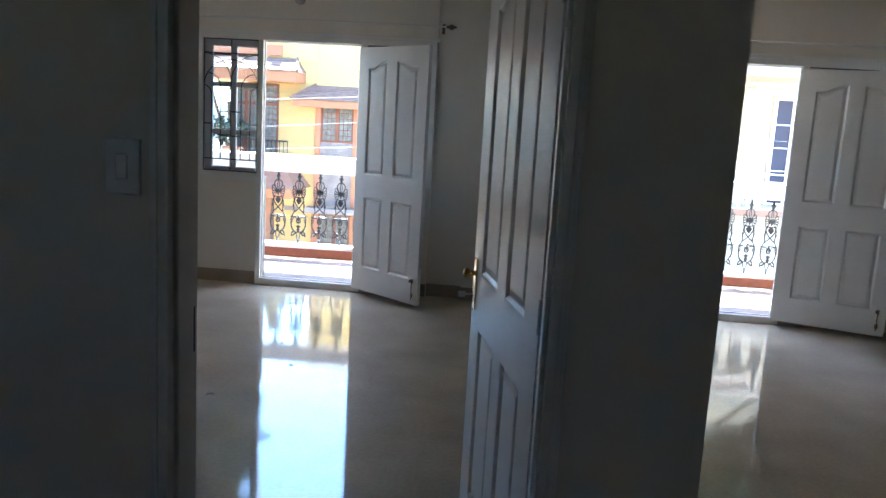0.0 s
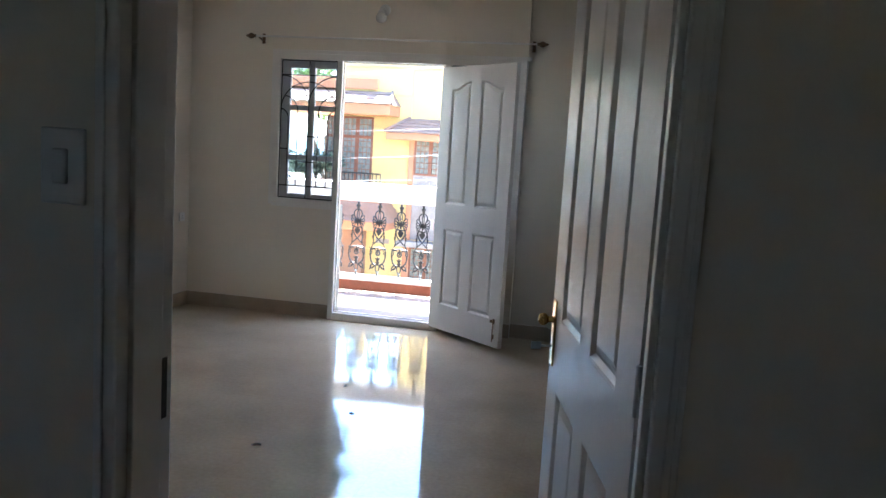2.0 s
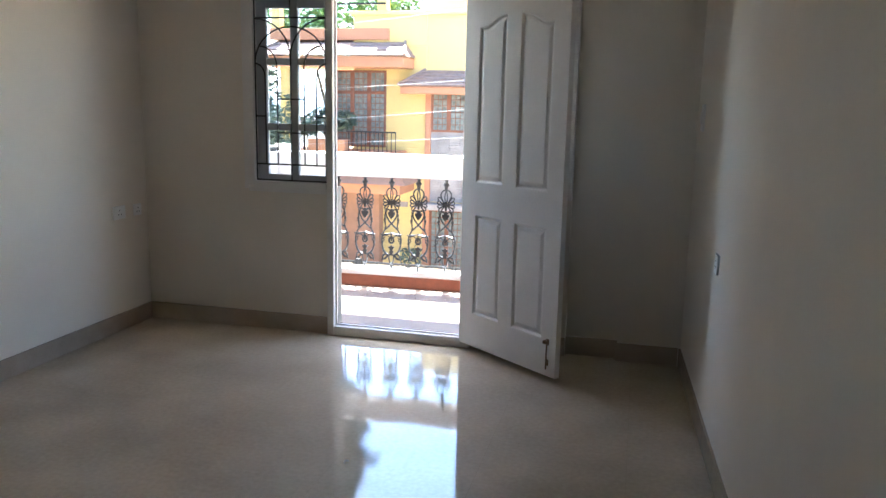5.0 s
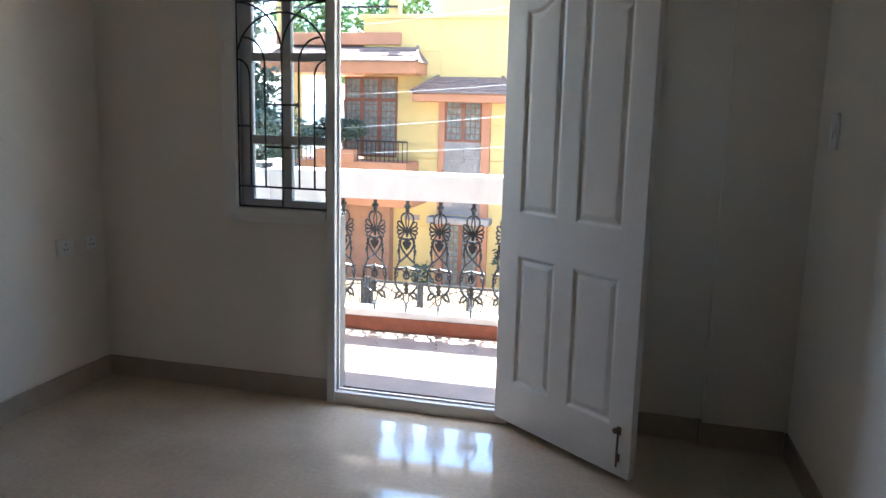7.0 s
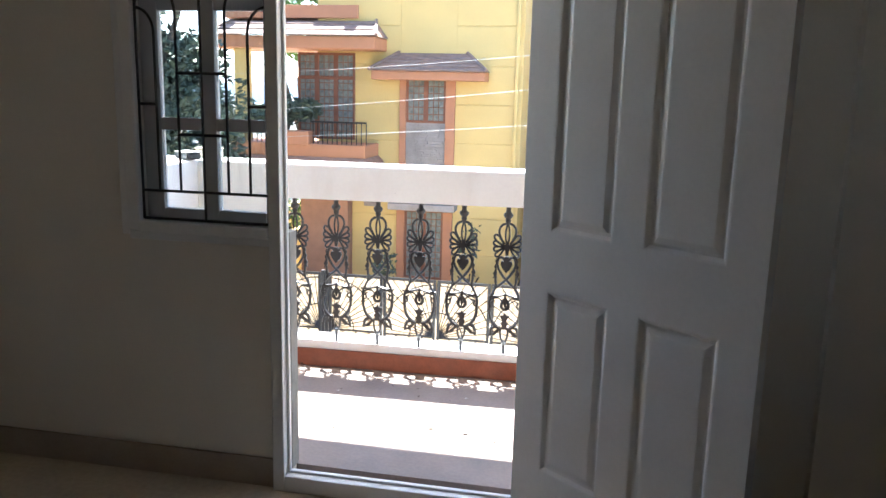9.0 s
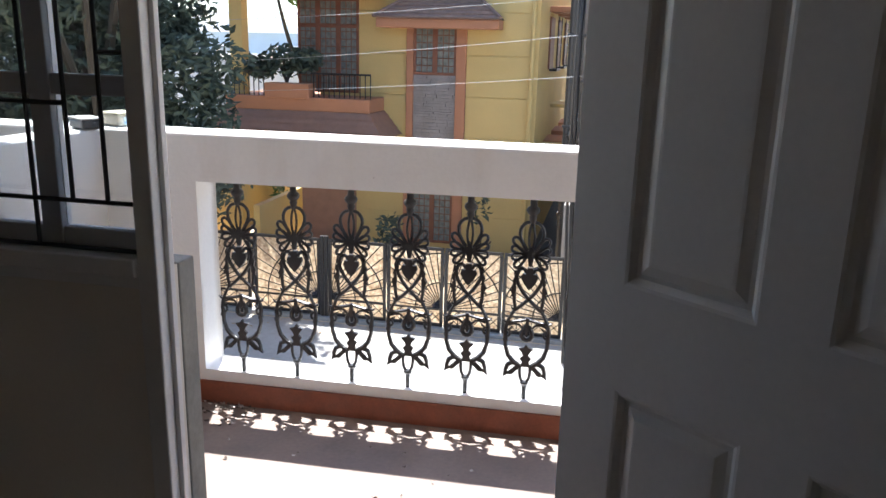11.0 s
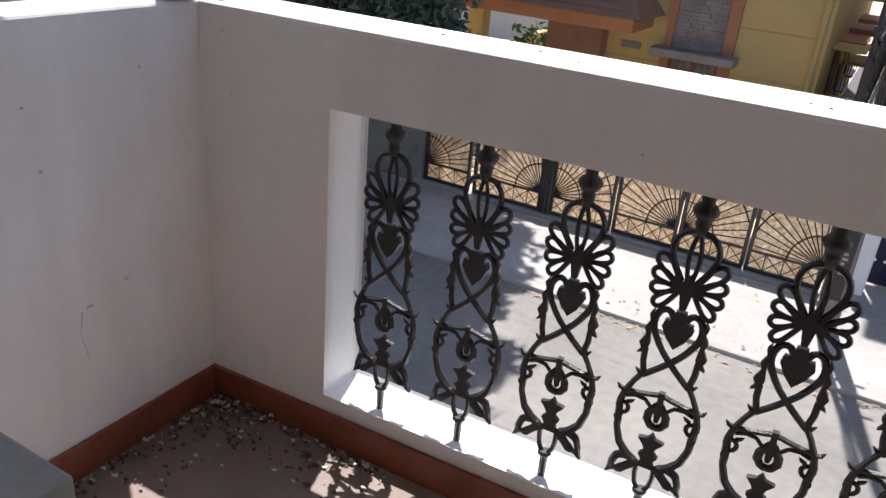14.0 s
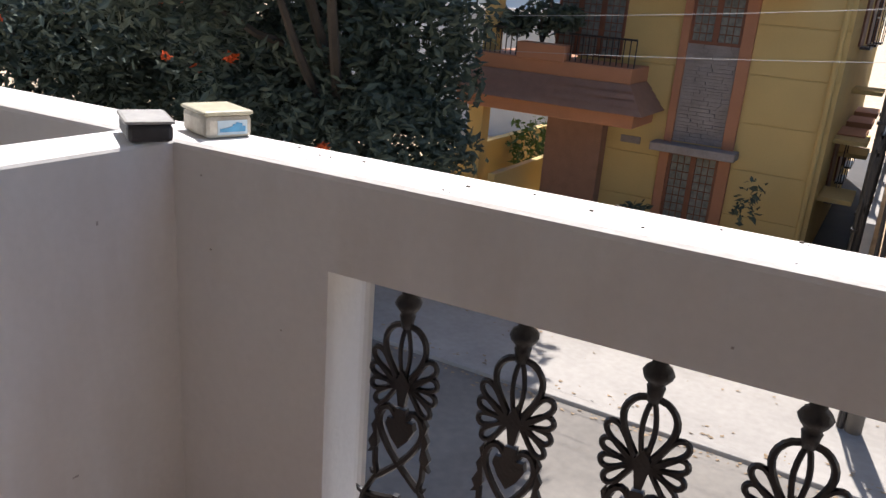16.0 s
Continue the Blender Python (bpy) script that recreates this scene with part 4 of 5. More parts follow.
# projecting balcony with tiled skirt
bx0, bx1, by = -8.38, -5.1, FY - 1.1
bal = part("balcony", boxes([(bx0, bx1, by, FY + 1.2, -0.05, 0.24)], 0.02), BRICKP, house, "terracotta balcony with tiled skirt and black railing")
for i in range(4):
    g, e = 0.1 * i, 0.1 * i + 0.13
    za, zb = -0.05 - 0.125 * i, -0.175 - 0.125 * i
    bm = bmesh.new()
    vs = [bm.verts.new(q) for q in ((bx0 - g, by - g, za), (bx1 + g, by - g, za), (bx1 + g, FY + 1.0, za), (bx0 - g, FY + 1.0, za), (bx0 - e, by - e, zb), (bx1 + e, by - e, zb), (bx1 + e, FY + 1.0, zb), (bx0 - e, FY + 1.0, zb))]
    for q in ((0, 4, 5, 1), (1, 5, 6, 2), (3, 7, 4, 0), (0, 1, 2, 3), (7, 6, 5, 4), (2, 6, 7, 3)):
        bm.faces.new([vs[k] for k in q])
    part("skirt_course", bm, SKIRT, bal, "brown sloping tile course")
part("soffit_band", boxes([(bx0 - 0.22, bx1 + 0.22, by - 0.22, FY + 1.0, -0.82, -0.55)], 0.02), BRICKP, bal)
part("planter", boxes([(-7.44, -6.43, by - 0.05, by + 0.35, 0.2, 0.52)], 0.02), BRICKP, bal, "terracotta planter box")
for x0, x1 in ((bx0, -7.44), (-6.43, bx1)):
    bm = bmesh.new()
    sweep(bm, [(x0, by + 0.1, 0.74), (x1, by + 0.1, 0.74)], 0.02, 6)
    part("hand_rail", bm, IRON, bal)
    x = x0 + 0.06
    while x < x1:
        part("bar", boxes([(x - 0.009, x + 0.009, by + 0.09, by + 0.11, 0.22, 0.73)]), IRON, bal)
        x += 0.115
part("porch_pillar", boxes([(-8.55, -8.2, by + 0.25, by + 0.6, RZ - 0.1, -0.8)], 0.01), YELLOW, house)
part("upper_pillar", boxes([(-8.35, -8.05, by + 0.25, by + 0.55, 0.24, 2.4)], 0.01), YELLOW, house)
part("porch_wall", boxes([(-6.95, -5.75, FY - 0.35, FY + 0.02, RZ - 0.1, -0.8)], 0.01), SKIRT, house, "brown porch wall")
part("name_plate", boxes([(-5.45, -5.05, FY - 0.05, FY - 0.015, -1.28, -1.14)], 0.004), STONE, house, "small grey name plate")
# ground floor window with ledge
part("ledge", boxes([(-4.75, -3.15, FY - 0.45, FY, -1.28, -1.12)], 0.02), STONE, house, "mossy ledge over lower window")
house_window(house, -4.43, -3.48, -3.0, -1.3, 2, FY - 0.02)
part("pilaster", boxes([(-4.62, -4.43, FY - 0.1, FY + 0.02, RZ, -1.28)], 0.01), BRICKP, house)
part("pilaster", boxes([(-3.48, -3.26, FY - 0.1, FY + 0.02, RZ, -1.28)], 0.01), BRICKP, house)
bm = bmesh.new()
sweep(bm, [(-1.85, FY - 0.08, RZ), (-1.85, FY - 0.08, 3.9)], 0.05, 8)
part("downpipe", bm, YELLOW, house, "yellow painted downpipe")
# floor slab painted dark in place of the passage's shade
structure("passage_floor", boxes([(-2.12, -1.17, 18.15, 40, RZ - 0.1, RZ + 0.03)]), SHADY_CONC, "concrete floor of the side passage, coloured dark for shade", "floor")
# side windows
for y in (25.2, 27.6, 30.0):
    for zz in (-2.2, 0.9):
        w = part("side_window", boxes([(-1.74, -1.68, y, y + 1.1, zz, zz + 1.2)], 0.01), WOOD, house, "brown side window")
        part("side_hood", boxes([(-1.72, -1.2, y - 0.15, y + 1.25, zz + 1.3, zz + 1.42)], 0.01), BRICKP, house)
        part("side_grille", boxes([(-1.68, -1.5, y, y + 1.1, zz - 0.05, zz), (-1.52, -1.5, y, y + 0.03, zz, zz + 1.2), (-1.52, -1.5, y + 1.07, y + 1.1, zz, zz + 1.2), (-1.52, -1.5, y, y + 1.1, zz + 0.55, zz + 0.58)]), IRON, house)

# ---- fan gate ----
SHEET = material("cream_flecked_sheet", (0.36, 0.25, 0.15), 0.6, var=0.3, scale=22, fine=45, bump=0.1, second=(1.0, 0.95, 0.83))
sn = SHEET.node_tree.nodes
sb = sn["Principled BSDF"]
tl, mx = sn.new("ShaderNodeBsdfTranslucent"), sn.new("ShaderNodeMixShader")
mx.inputs[0].default_value = 0.75
SHEET.node_tree.links.new(sb.inputs["Base Color"].links[0].from_socket, tl.inputs["Color"])
SHEET.node_tree.links.new(sb.outputs[0], mx.inputs[1])
SHEET.node_tree.links.new(tl.outputs[0], mx.inputs[2])
SHEET.node_tree.links.new(mx.outputs[0], sn["Material Output"].inputs["Surface"])

GY = 18.0
gate = thing("iron_gate", "black iron driveway gate with sunburst fans", "gate", at=(0, 0, 0))
gz0, gz1 = RZ + 0.06, -1.79


def gate_panel(x0, x1, centres):
    p = part("gate_leaf", boxes([(x0, x0 + 0.05, GY - 0.025, GY + 0.025, gz0, gz1), (x1 - 0.05, x1, GY - 0.025, GY + 0.025, gz0, gz1), (x0, x1, GY - 0.02, GY + 0.02, gz1 - 0.05, gz1),
                                 (x0, x1, GY - 0.02, GY + 0.02, gz0, gz0 + 0.05), (x0, x1, GY - 0.015, GY + 0.015, gz0 + 0.28, gz0 + 0.31)]), IRON, gate)
    bm = bmesh.new()
    zc = gz0 + 0.31
    for c in centres:
        for a in range(0, 181, 8):
            dx, dz = math.cos(radians(a)), math.sin(radians(a))
            lim = 1.5
            if dz > 1e-3:
                lim = min(lim, (gz1 - 0.05 - zc) / dz)
            if dx > 1e-3:
                lim = min(lim, (x1 - c) / dx)
            if dx < -1e-3:
                lim = min(lim, (x0 - c) / dx)
            if lim > 0.05:
                sweep(bm, [(c, GY, zc), (c + dx * lim, GY, zc + dz * lim)], 0.009, 4)
        for r in (0.1, 0.45, 0.95):
            pts = [q for q in arc(c, zc, r, r, 0, 180, 16, GY) if x0 <= q[0] <= x1 and q[2] < gz1]
            if len(pts) > 1:
                sweep(bm, pts, 0.012, 4)
    part("fan", bm, IRON, p)
    bm = bmesh.new()
    k = max(3, round((x1 - x0) / 0.25))
    for i in range(k):
        a, b = x0 + (x1 - x0) * i / k, x0 + (x1 - x0) * (i + 1) / k
        for q in (((a, GY, gz0 + 0.05), (b, GY, zc - 0.03)), ((a, GY, zc - 0.03), (b, GY, gz0 + 0.05)), ((b, GY, gz0 + 0.05), (b, GY, zc - 0.03))):
            sweep(bm, q, 0.007, 4)
    part("lattice", bm, IRON, p)
    part("backing_sheet", boxes([(x0 + 0.05, x1 - 0.05, GY + 0.026, GY + 0.03, gz0 + 0.02, gz1 - 0.03)]), SHEET, p, "cream flecked translucent backing sheet")


gate_panel(-7.24, -6.38, (-7.22,))
gate_panel(-6.31, -5.1, (-5.12,))
gate_panel(-4.95, -3.94, (-4.93,))
gate_panel(-3.92, -2.96, (-2.98,))
gate_panel(-2.94, -1.99, (-2.92,))
gate_panel(-1.97, -1.0, (-1.02,))
for x in (-5.09, -5.02):
    part("gate_post", boxes([(x, x + 0.06, GY - 0.04, GY + 0.04, RZ - 0.1, gz1 + 0.05)], 0.006), IRON, gate)
part("bottom_plinth", boxes([(-7.4, -0.95, GY - 0.1, GY + 0.1, RZ - 0.1, RZ + 0.05)], 0.01), PAVE, gate)
gp = thing("gate_pillar", "white and grey gate pillar beside iron gate", "pillar", at=(-0.9, GY + 0.1, RZ))
part("shaft", boxes([(-0.055, 0.055, -0.055, 0.055, -0.1, 1.8)], 0.015), WHITEW, gp)
part("cap", boxes([(-0.07, 0.07, -0.07, 0.07, 1.8, 1.85)], 0.015), PAVE, gp)

# yellow compound wall running back under the porch
cw = structure("compound_wall", boxes([(-9.6, -9.4, 18.2, 30, RZ - 0.1, -2.0)], 0.01), YELLOW, "low yellow compound wall", "wall")
structure("compound_wall_inner", boxes([(-8.0, -7.85, 21.5, 30, RZ - 0.1, -2.1)], 0.01), YELLOW, "low yellow garden wall", "wall")
structure("passage_wall", boxes([(-1.16, -1.04, 19.3, 37, RZ - 0.1, -1.2)], 0.01), PAVE, "grey wall of the narrow side passage", "wall")
# tree shade on this wall is put into its dark colour
structure("street_wall", boxes([(-40, -7.26, 17.95, 18.15, RZ - 0.1, -1.9)], 0.01), SHADY_WALL, "street wall under the trees, coloured dark for shade", "wall")

# ---- navy gate ----
BGY = 18.7
for x0, x1 in ((-0.5, 0.84), (1.2, 4.3)):
    g = thing("metal_gate", "navy blue sheet metal gate with white studs", "gate", "navy gates", (0, 0, 0))
    part("sheet", boxes([(x0, x1, BGY, BGY + 0.02, RZ + 0.08, -1.5)], 0.003), BLUEM, g)
    for zz in (RZ + 0.1, -2.5, -1.52):
        part("rail", boxes([(x0, x1, BGY - 0.03, BGY, zz, zz + 0.05)], 0.003), BLUEM, g)
    x = x0 + 0.06
    while x < x1:
        part("bar", boxes([(x - 0.012, x + 0.012, BGY - 0.05, BGY - 0.03, RZ + 0.1, -1.5)]), BLUEM, g)
        for zz in (-2.75, -1.78):
            bm = bmesh.new()
            lathe(bm, [(0.008, -0.02), (0.022, -0.01), (0.024, 0.004), (0.015, 0.018), (0.004, 0.024)], 6)
            o = part("stud", bm, WHITEW, g)
            o.matrix_basis = pose(x, BGY - 0.06, zz)
        x += 0.13
p = thing("gate_pillar", "grey painted gate pillar beside navy gate", "pillar", at=(1.02, BGY, RZ))
part("shaft", boxes([(-0.17, 0.17, -0.17, 0.17, -0.1, 1.85)], 0.015), PAVE, p)
part("cap", boxes([(-0.21, 0.21, -0.21, 0.21, 1.85, 1.93)], 0.015), PAVE, p)

# ---- beige house with columns ----
HY = 22.4
h2 = thing("beige_house", "beige house with white columns and steel balcony railing", "house", at=(-0.35, 0, 0.36))
# walls raised out of view, with an unseen roof added to shade the pavement
part("wall", boxes([(0.6, 12, HY + 1.7, 36, RZ - 0.4, 9.0), (0.25, 12, HY + 0.3, HY + 1.7, RZ - 0.4, -0.9)]), BEIGE, h2)
part("top_roof", boxes([(-1.4, 12.2, HY - 0.9, 36, 9.0, 9.2)], 0.02), BEIGE, h2)
part("side_wall", boxes([(0.5, 0.6, HY + 1.6, 36, RZ - 0.4, 9.0)], 0.0), WHITEW, h2, "white painted side wall")
part("slab", boxes([(0.05, 12, HY, HY + 1.8, -0.88, -0.7)], 0.02), SKIRT, h2, "brown edged balcony slab")
part("slab_top", boxes([(0.07, 12, HY + 0.02, HY + 1.75, -0.7, -0.66)], 0.005), BEIGE, h2)
part("ledge", boxes([(0.1, 3.6, HY - 0.35, HY + 0.3, -1.35, -1.22)], 0.02), STONE, h2, "blue grey awning slab")
part("roof_slab", boxes([(-0.1, 12, HY - 0.2, HY + 1.9, 2.6, 2.85)], 0.02), BEIGE, h2)
for x in (0.8, 1.8, 6.68, 7.68):
    c = part("column", boxes([(x - 0.2, x + 0.2, HY + 0.35, HY + 0.75, -0.66, -0.5), (x - 0.17, x + 0.17, HY + 0.38, HY + 0.72, -0.5, -0.38)], 0.02), WHITEW, h2, "white fluted column")
    part("capital", boxes([(x - 0.19, x + 0.19, HY + 0.36, HY + 0.74, 2.35, 2.6)], 0.02), WHITEW, c)
    bm = bmesh.new()
    lathe(bm, [(0.15, -0.38), (0.13, -0.3), (0.125, 2.1), (0.14, 2.3), (0.16, 2.35)], 16, x, HY + 0.55)
    part("shaft", bm, WHITEW, c)
    for k in range(12):
        an = k * math.tau / 12
        bm = bmesh.new()
        sweep(bm, [(x + 0.13 * math.cos(an), HY + 0.55 + 0.13 * math.sin(an), -0.28), (x + 0.128 * math.cos(an), HY + 0.55 + 0.128 * math.sin(an), 2.1)], 0.016, 4)
        part("flute", bm, WHITEW, c)
d2 = part("door", boxes([(3.4, 3.52, HY + 1.6, HY + 1.7, -0.66, 1.6), (4.28, 4.4, HY + 1.6, HY + 1.7, -0.66, 1.6), (3.4, 4.4, HY + 1.6, HY + 1.7, 1.5, 1.6), (3.85, 4.28, HY + 1.63, HY + 1.7, -0.66, 1.5)], 0.008), WOOD, h2, "brown door with glazed strip")
part("door_glass", boxes([(3.54, 3.83, HY + 1.65, HY + 1.68, -0.4, 1.4)]), GLASSW, d2)
d3 = part("window", boxes([(8.3, 8.4, HY + 1.6, HY + 1.7, -0.66, 2.4), (9.3, 9.4, HY + 1.6, HY + 1.7, -0.66, 2.4), (8.4, 9.3, HY + 1.6, HY + 1.7, 2.3, 2.4), (8.82, 8.88, HY + 1.61, HY + 1.7, -0.66, 2.3)], 0.008), WHITEW, h2, "tall dark window with white frame")
for zz in (0.3, 0.95, 1.6):
    part("glazing_bar", boxes([(8.4, 9.3, HY + 1.62, HY + 1.68, zz, zz + 0.03)]), WHITEW, d3)
part("curtain", boxes([(8.4, 9.3, HY + 1.66, HY + 1.69, -0.6, 2.3)]), BLUEM, d3, "dark blue curtain")
part("fascia_band", boxes([(5.4, 12, HY - 0.23, HY - 0.2, 2.62, 2.8)], 0.01), BRICKP, h2, "terracotta painted roof band")
rl = part("railing", boxes([(0.1, 12, HY + 0.08, HY + 0.12, 0.25, 0.29)], 0.01), STEEL, h2, "stainless steel balcony railing")
for zz in (0.05, -0.15, -0.36, -0.52):
    part("rail_bar", boxes([(0.1, 12, HY + 0.09, HY + 0.11, zz, zz + 0.022)]), STEEL, rl)
for x in (0.12, 0.5, 2.5, 3.55, 5.4, 7.2, 9.0):
    part("rail_post", boxes([(x - 0.015, x + 0.015, HY + 0.085, HY + 0.115, -0.66, 0.25)]), STEEL, rl)
for zz in (0.25, -0.05, -0.36):
    part("rail_return", boxes([(0.1, 0.13, HY + 0.12, HY + 1.6, zz, zz + 0.025)]), STEEL, rl)

bw = thing("white_building", "tall white building at the end of the passage", "building", at=(0, 0, 0))
part("wall", boxes([(-0.15, 4.0, 38, 44, RZ, 7.5)]), SHADED_WHITE, bw)
part("parapet", boxes([(-0.25, 4.1, 37.9, 38.1, 7.5, 7.8)], 0.02), WHITEW, bw)
for zz in (-1.5, 1.6, 4.6):
    part("window", boxes([(0.1, 1.0, 37.96, 38.0, zz, zz + 1.2)], 0.02), GLASSW, bw)

# ---- far blue grey building ----
far = thing("grey_building", "blue grey building with white terrace railing", "building", at=(0, 0, 0))
part("wall", boxes([(-34, -13, 44, 52, RZ, 1.75)]), BLUEG, far)
part("band", boxes([(-34.2, -12.8, 43.7, 44, 1.7, 2.0)], 0.02), WHITEW, far)
for i in range(66):
    part("rail_bar", boxes([(-34 + 0.32 * i, -33.88 + 0.32 * i, 43.75, 43.85, 2.0, 2.6)]), WHITEW, far)
part("hand_rail", boxes([(-34, -13, 43.72, 43.88, 2.6, 2.7)]), WHITEW, far)
for x in (-31, -27.5, -24, -20.5, -17.5):
    w = part("window", boxes([(x, x + 1.3, 43.95, 44, -0.6, 1.0)], 0.02), GLASSW, far)
    part("frame", boxes([(x - 0.12, x, 43.9, 44, -0.7, 1.1), (x + 1.3, x + 1.42, 43.9, 44, -0.7, 1.1), (x, x + 1.3, 43.9, 44, 1.0, 1.1), (x + 0.6, x + 0.7, 43.9, 44, -0.6, 1.0)]), WHITEW, w)
low = thing("white_house", "low white house behind the garden trees", "house", at=(0, 0, 0))
part("wall", boxes([(-22, -10.5, 31, 40, RZ, 0.75)]), SHADED_WHITE, low)
part("parapet", boxes([(-22.1, -10.4, 30.9, 31.1, 0.75, 0.93)], 0.02), WHITEW, low)
for x in (-20, -17, -14, -12):
    part("window", boxes([(x, x + 0.9, 30.94, 31, -1.6, -0.4)], 0.02), GLASSW, low)

# ---- pole and wires ----
pole = thing("utility_pole", "weathered grey concrete street pole carrying cables and a notice", "pole", at=(-0.74, 17.0, RZ))
bm = bmesh.new()
lathe(bm, [(0.095, -0.1), (0.085, 3.0), (0.075, 6.0), (0.065, 9.0)], 12)
for v in bm.verts:
    v.co.x -= 0.018 * v.co.z
part("shaft", bm, POLE, pole, smooth=True)
for zz in (3.35, 4.15, 4.75, 7.6):
    c = -0.018 * zz
    part("clamp", boxes([(c - 0.1, c + 0.2, -0.09, -0.05, zz, zz + 0.05)], 0.01), IRON, pole)
for k, (dx, rr) in enumerate(((-0.13, 0.03), (-0.18, 0.022), (-0.1, 0.02))):
    bm = bmesh.new()
    sweep(bm, [(dx - 0.018 * zz + 0.02 * math.sin(zz * 1.3 + k), 0.02 * k, zz) for zz in (0.0, 0.8, 1.6, 2.4, 3.2, 4.0, 4.8, 5.6, 6.4, 7.2, 8.0)], rr, 6)
    part("cable", bm, IRON, pole)
notice = part("notice", boxes([(-0.12, 0.03, -0.1, -0.09, 0.44, 1.44)], 0.003), DARKIN, pole, "dark notice plate with worn pale lettering")
for k in range(7):
    part("lettering", boxes([(-0.085, -0.02 - 0.012 * (k % 3), -0.1035, -0.0995, 0.78 + 0.062 * k, 0.815 + 0.062 * k)]), PAVE, notice)
gp2 = thing("gate_pillar", "white washed gate pillar with rusty iron cap", "pillar", at=(-0.58, 18.35, RZ))
part("shaft", boxes([(-0.12, 0.12, -0.12, 0.12, -0.1, 1.72)], 0.02), WHITEW, gp2)
part("cap", boxes([(-0.1, 0.13, -0.1, 0.1, 1.72, 2.05)], 0.012), SKIRT, gp2, "rusty brown meter box")
WIRE = material("pale_wire", (0.33, 0.33, 0.33), 0.5, var=0.1, bump=0)
for z0, z1, x0, y0, sag in ((0.9, 1.6, -18, 17.0, 0.35), (1.9, 2.1, -18, 18.0, 0.4), (2.5, 3.4, -20, 17.5, 0.4), (0.55, 1.05, -18, 17.6, 0.3), (4.0, 4.4, -20, 18.5, 0.5)):
    bm = bmesh.new()
    sweep(bm, [(x0 + (-0.8 - x0) * i / 16, y0 + (17.0 - y0) * i / 16, z0 + (z1 - z0) * i / 16 - sag * 4 * (i / 16) * (1 - i / 16)) for i in range(17)], 0.0028, 4)
    tagged(part("overhead_wire", bm, WIRE), "thin pale overhead wire across the street", "wire", "street wires")
for z0, z1 in ((1.6, 1.9), (2.6, 3.2), (1.15, 1.0)):
    bm = bmesh.new()
    sweep(bm, [(-0.8 + 14.5 * i / 14, 17.0 + 0.5 * i / 14, z0 + (z1 - z0) * i / 14 - 0.9 * (i / 14) * (1 - i / 14)) for i in range(15)], 0.0035, 4)
    tagged(part("overhead_wire", bm, WIRE), "thin pale overhead wire across the street", "wire", "street wires")
side = thing("side_fence", "black railing of narrow passage beside yellow house", "fence", at=(-0.3, 0, 0))
for y in range(20, 32):
    part("post", boxes([(-0.95, -0.9, y, y + 0.05, RZ, -0.1)]), IRON, side)
for zz in (-2.8, -2.0, -1.2, -0.4, -0.15):
    part("rail", boxes([(-0.94, -0.91, 20, 31.1, zz, zz + 0.05)]), IRON, side)

# dark waste pipes on the passage side
for k, (x, y, z1) in enumerate(((-1.28, 20.4, 2.6), (-1.3, 21.6, 3.4), (-1.27, 23.1, 3.0), (-1.32, 24.6, 3.6))):
    bm = bmesh.new()
    lathe(bm, [(0.05, -0.1), (0.05, 0.6), (0.062, 0.61), (0.062, 0.7), (0.05, 0.71), (0.05, z1 - RZ)], 8)
    p = thing("waste_pipe", "black waste pipe standing in the side passage", "pipe", "passage pipes", (x, y, RZ))
    part("pipe", bm, IRON, p)
    for zz in (1.6, 3.2, 4.8):
        part("bracket", boxes([(-0.07, 0.07, -0.07, 0.07, zz, zz + 0.05)], 0.006), IRON, p)
for y, zz in ((23.6, -1.9), (24.4, -0.9), (26.2, -1.4), (26.6, -0.1)):
    part("side_ledge", boxes([(-1.72, -1.12, y, y + 1.2, zz, zz + 0.09)], 0.012), YELLOW, house)

# ---- trees ----
LEAF = material("dark_tree_leaves", (0.042, 0.06, 0.046), 0.65, var=0.4, scale=1.2, fine=8, bump=0, spec=0.3, second=(0.105, 0.135, 0.1))
LEAF2 = material("bright_leaves", (0.09, 0.17, 0.04), 0.5, var=0.3, scale=2, fine=8, bump=0)
BARK = material("tree_bark", (0.06, 0.05, 0.04), 0.9, var=0.3, scale=5, fine=30, bump=0.6)
FLOWER = material("orange_flowers", (0.75, 0.12, 0.02), 0.6, var=0.2, scale=10, bump=0)


def leaf_cloud(rng, lobes, count, size):
    """Folded leaves spread over ellipsoid lobes, thicker near their shells."""
    verts, faces = [], []
    for cx, cy, cz, rx, ry, rz in lobes:
        for _ in range(count):
            d = Vector((rng.gauss(0, 1), rng.gauss(0, 1), rng.gauss(0, 1))).normalized()
            r = rng.uniform(0.35, 1.08) ** 0.6
            lump = 0.78 + 0.34 * noise.noise(Vector((d.x * 2.3 + cx, d.y * 2.3 + cy, d.z * 2.3 + cz)))
            c = Vector((cx + d.x * rx * r * lump, cy + d.y * ry * r * lump, cz + d.z * rz * r * lump))
            a = Vector((rng.gauss(0, 1), rng.gauss(0, 1), rng.gauss(-0.3, 0.6))).normalized()
            b = a.cross(Vector((rng.gauss(0, 1), rng.gauss(0, 1), rng.gauss(0, 1)))).normalized()
            nn = a.cross(b)
            s = size * rng.uniform(0.6, 1.4)
            k = len(verts)
            verts += [tuple(c - a * s), tuple(c + b * s * 0.38 + nn * s * 0.12), tuple(c + a * s), tuple(c - b * s * 0.38 + nn * s * 0.12)]
            faces += [(k, k + 1, k + 2), (k, k + 2, k + 3)]
    return verts, faces


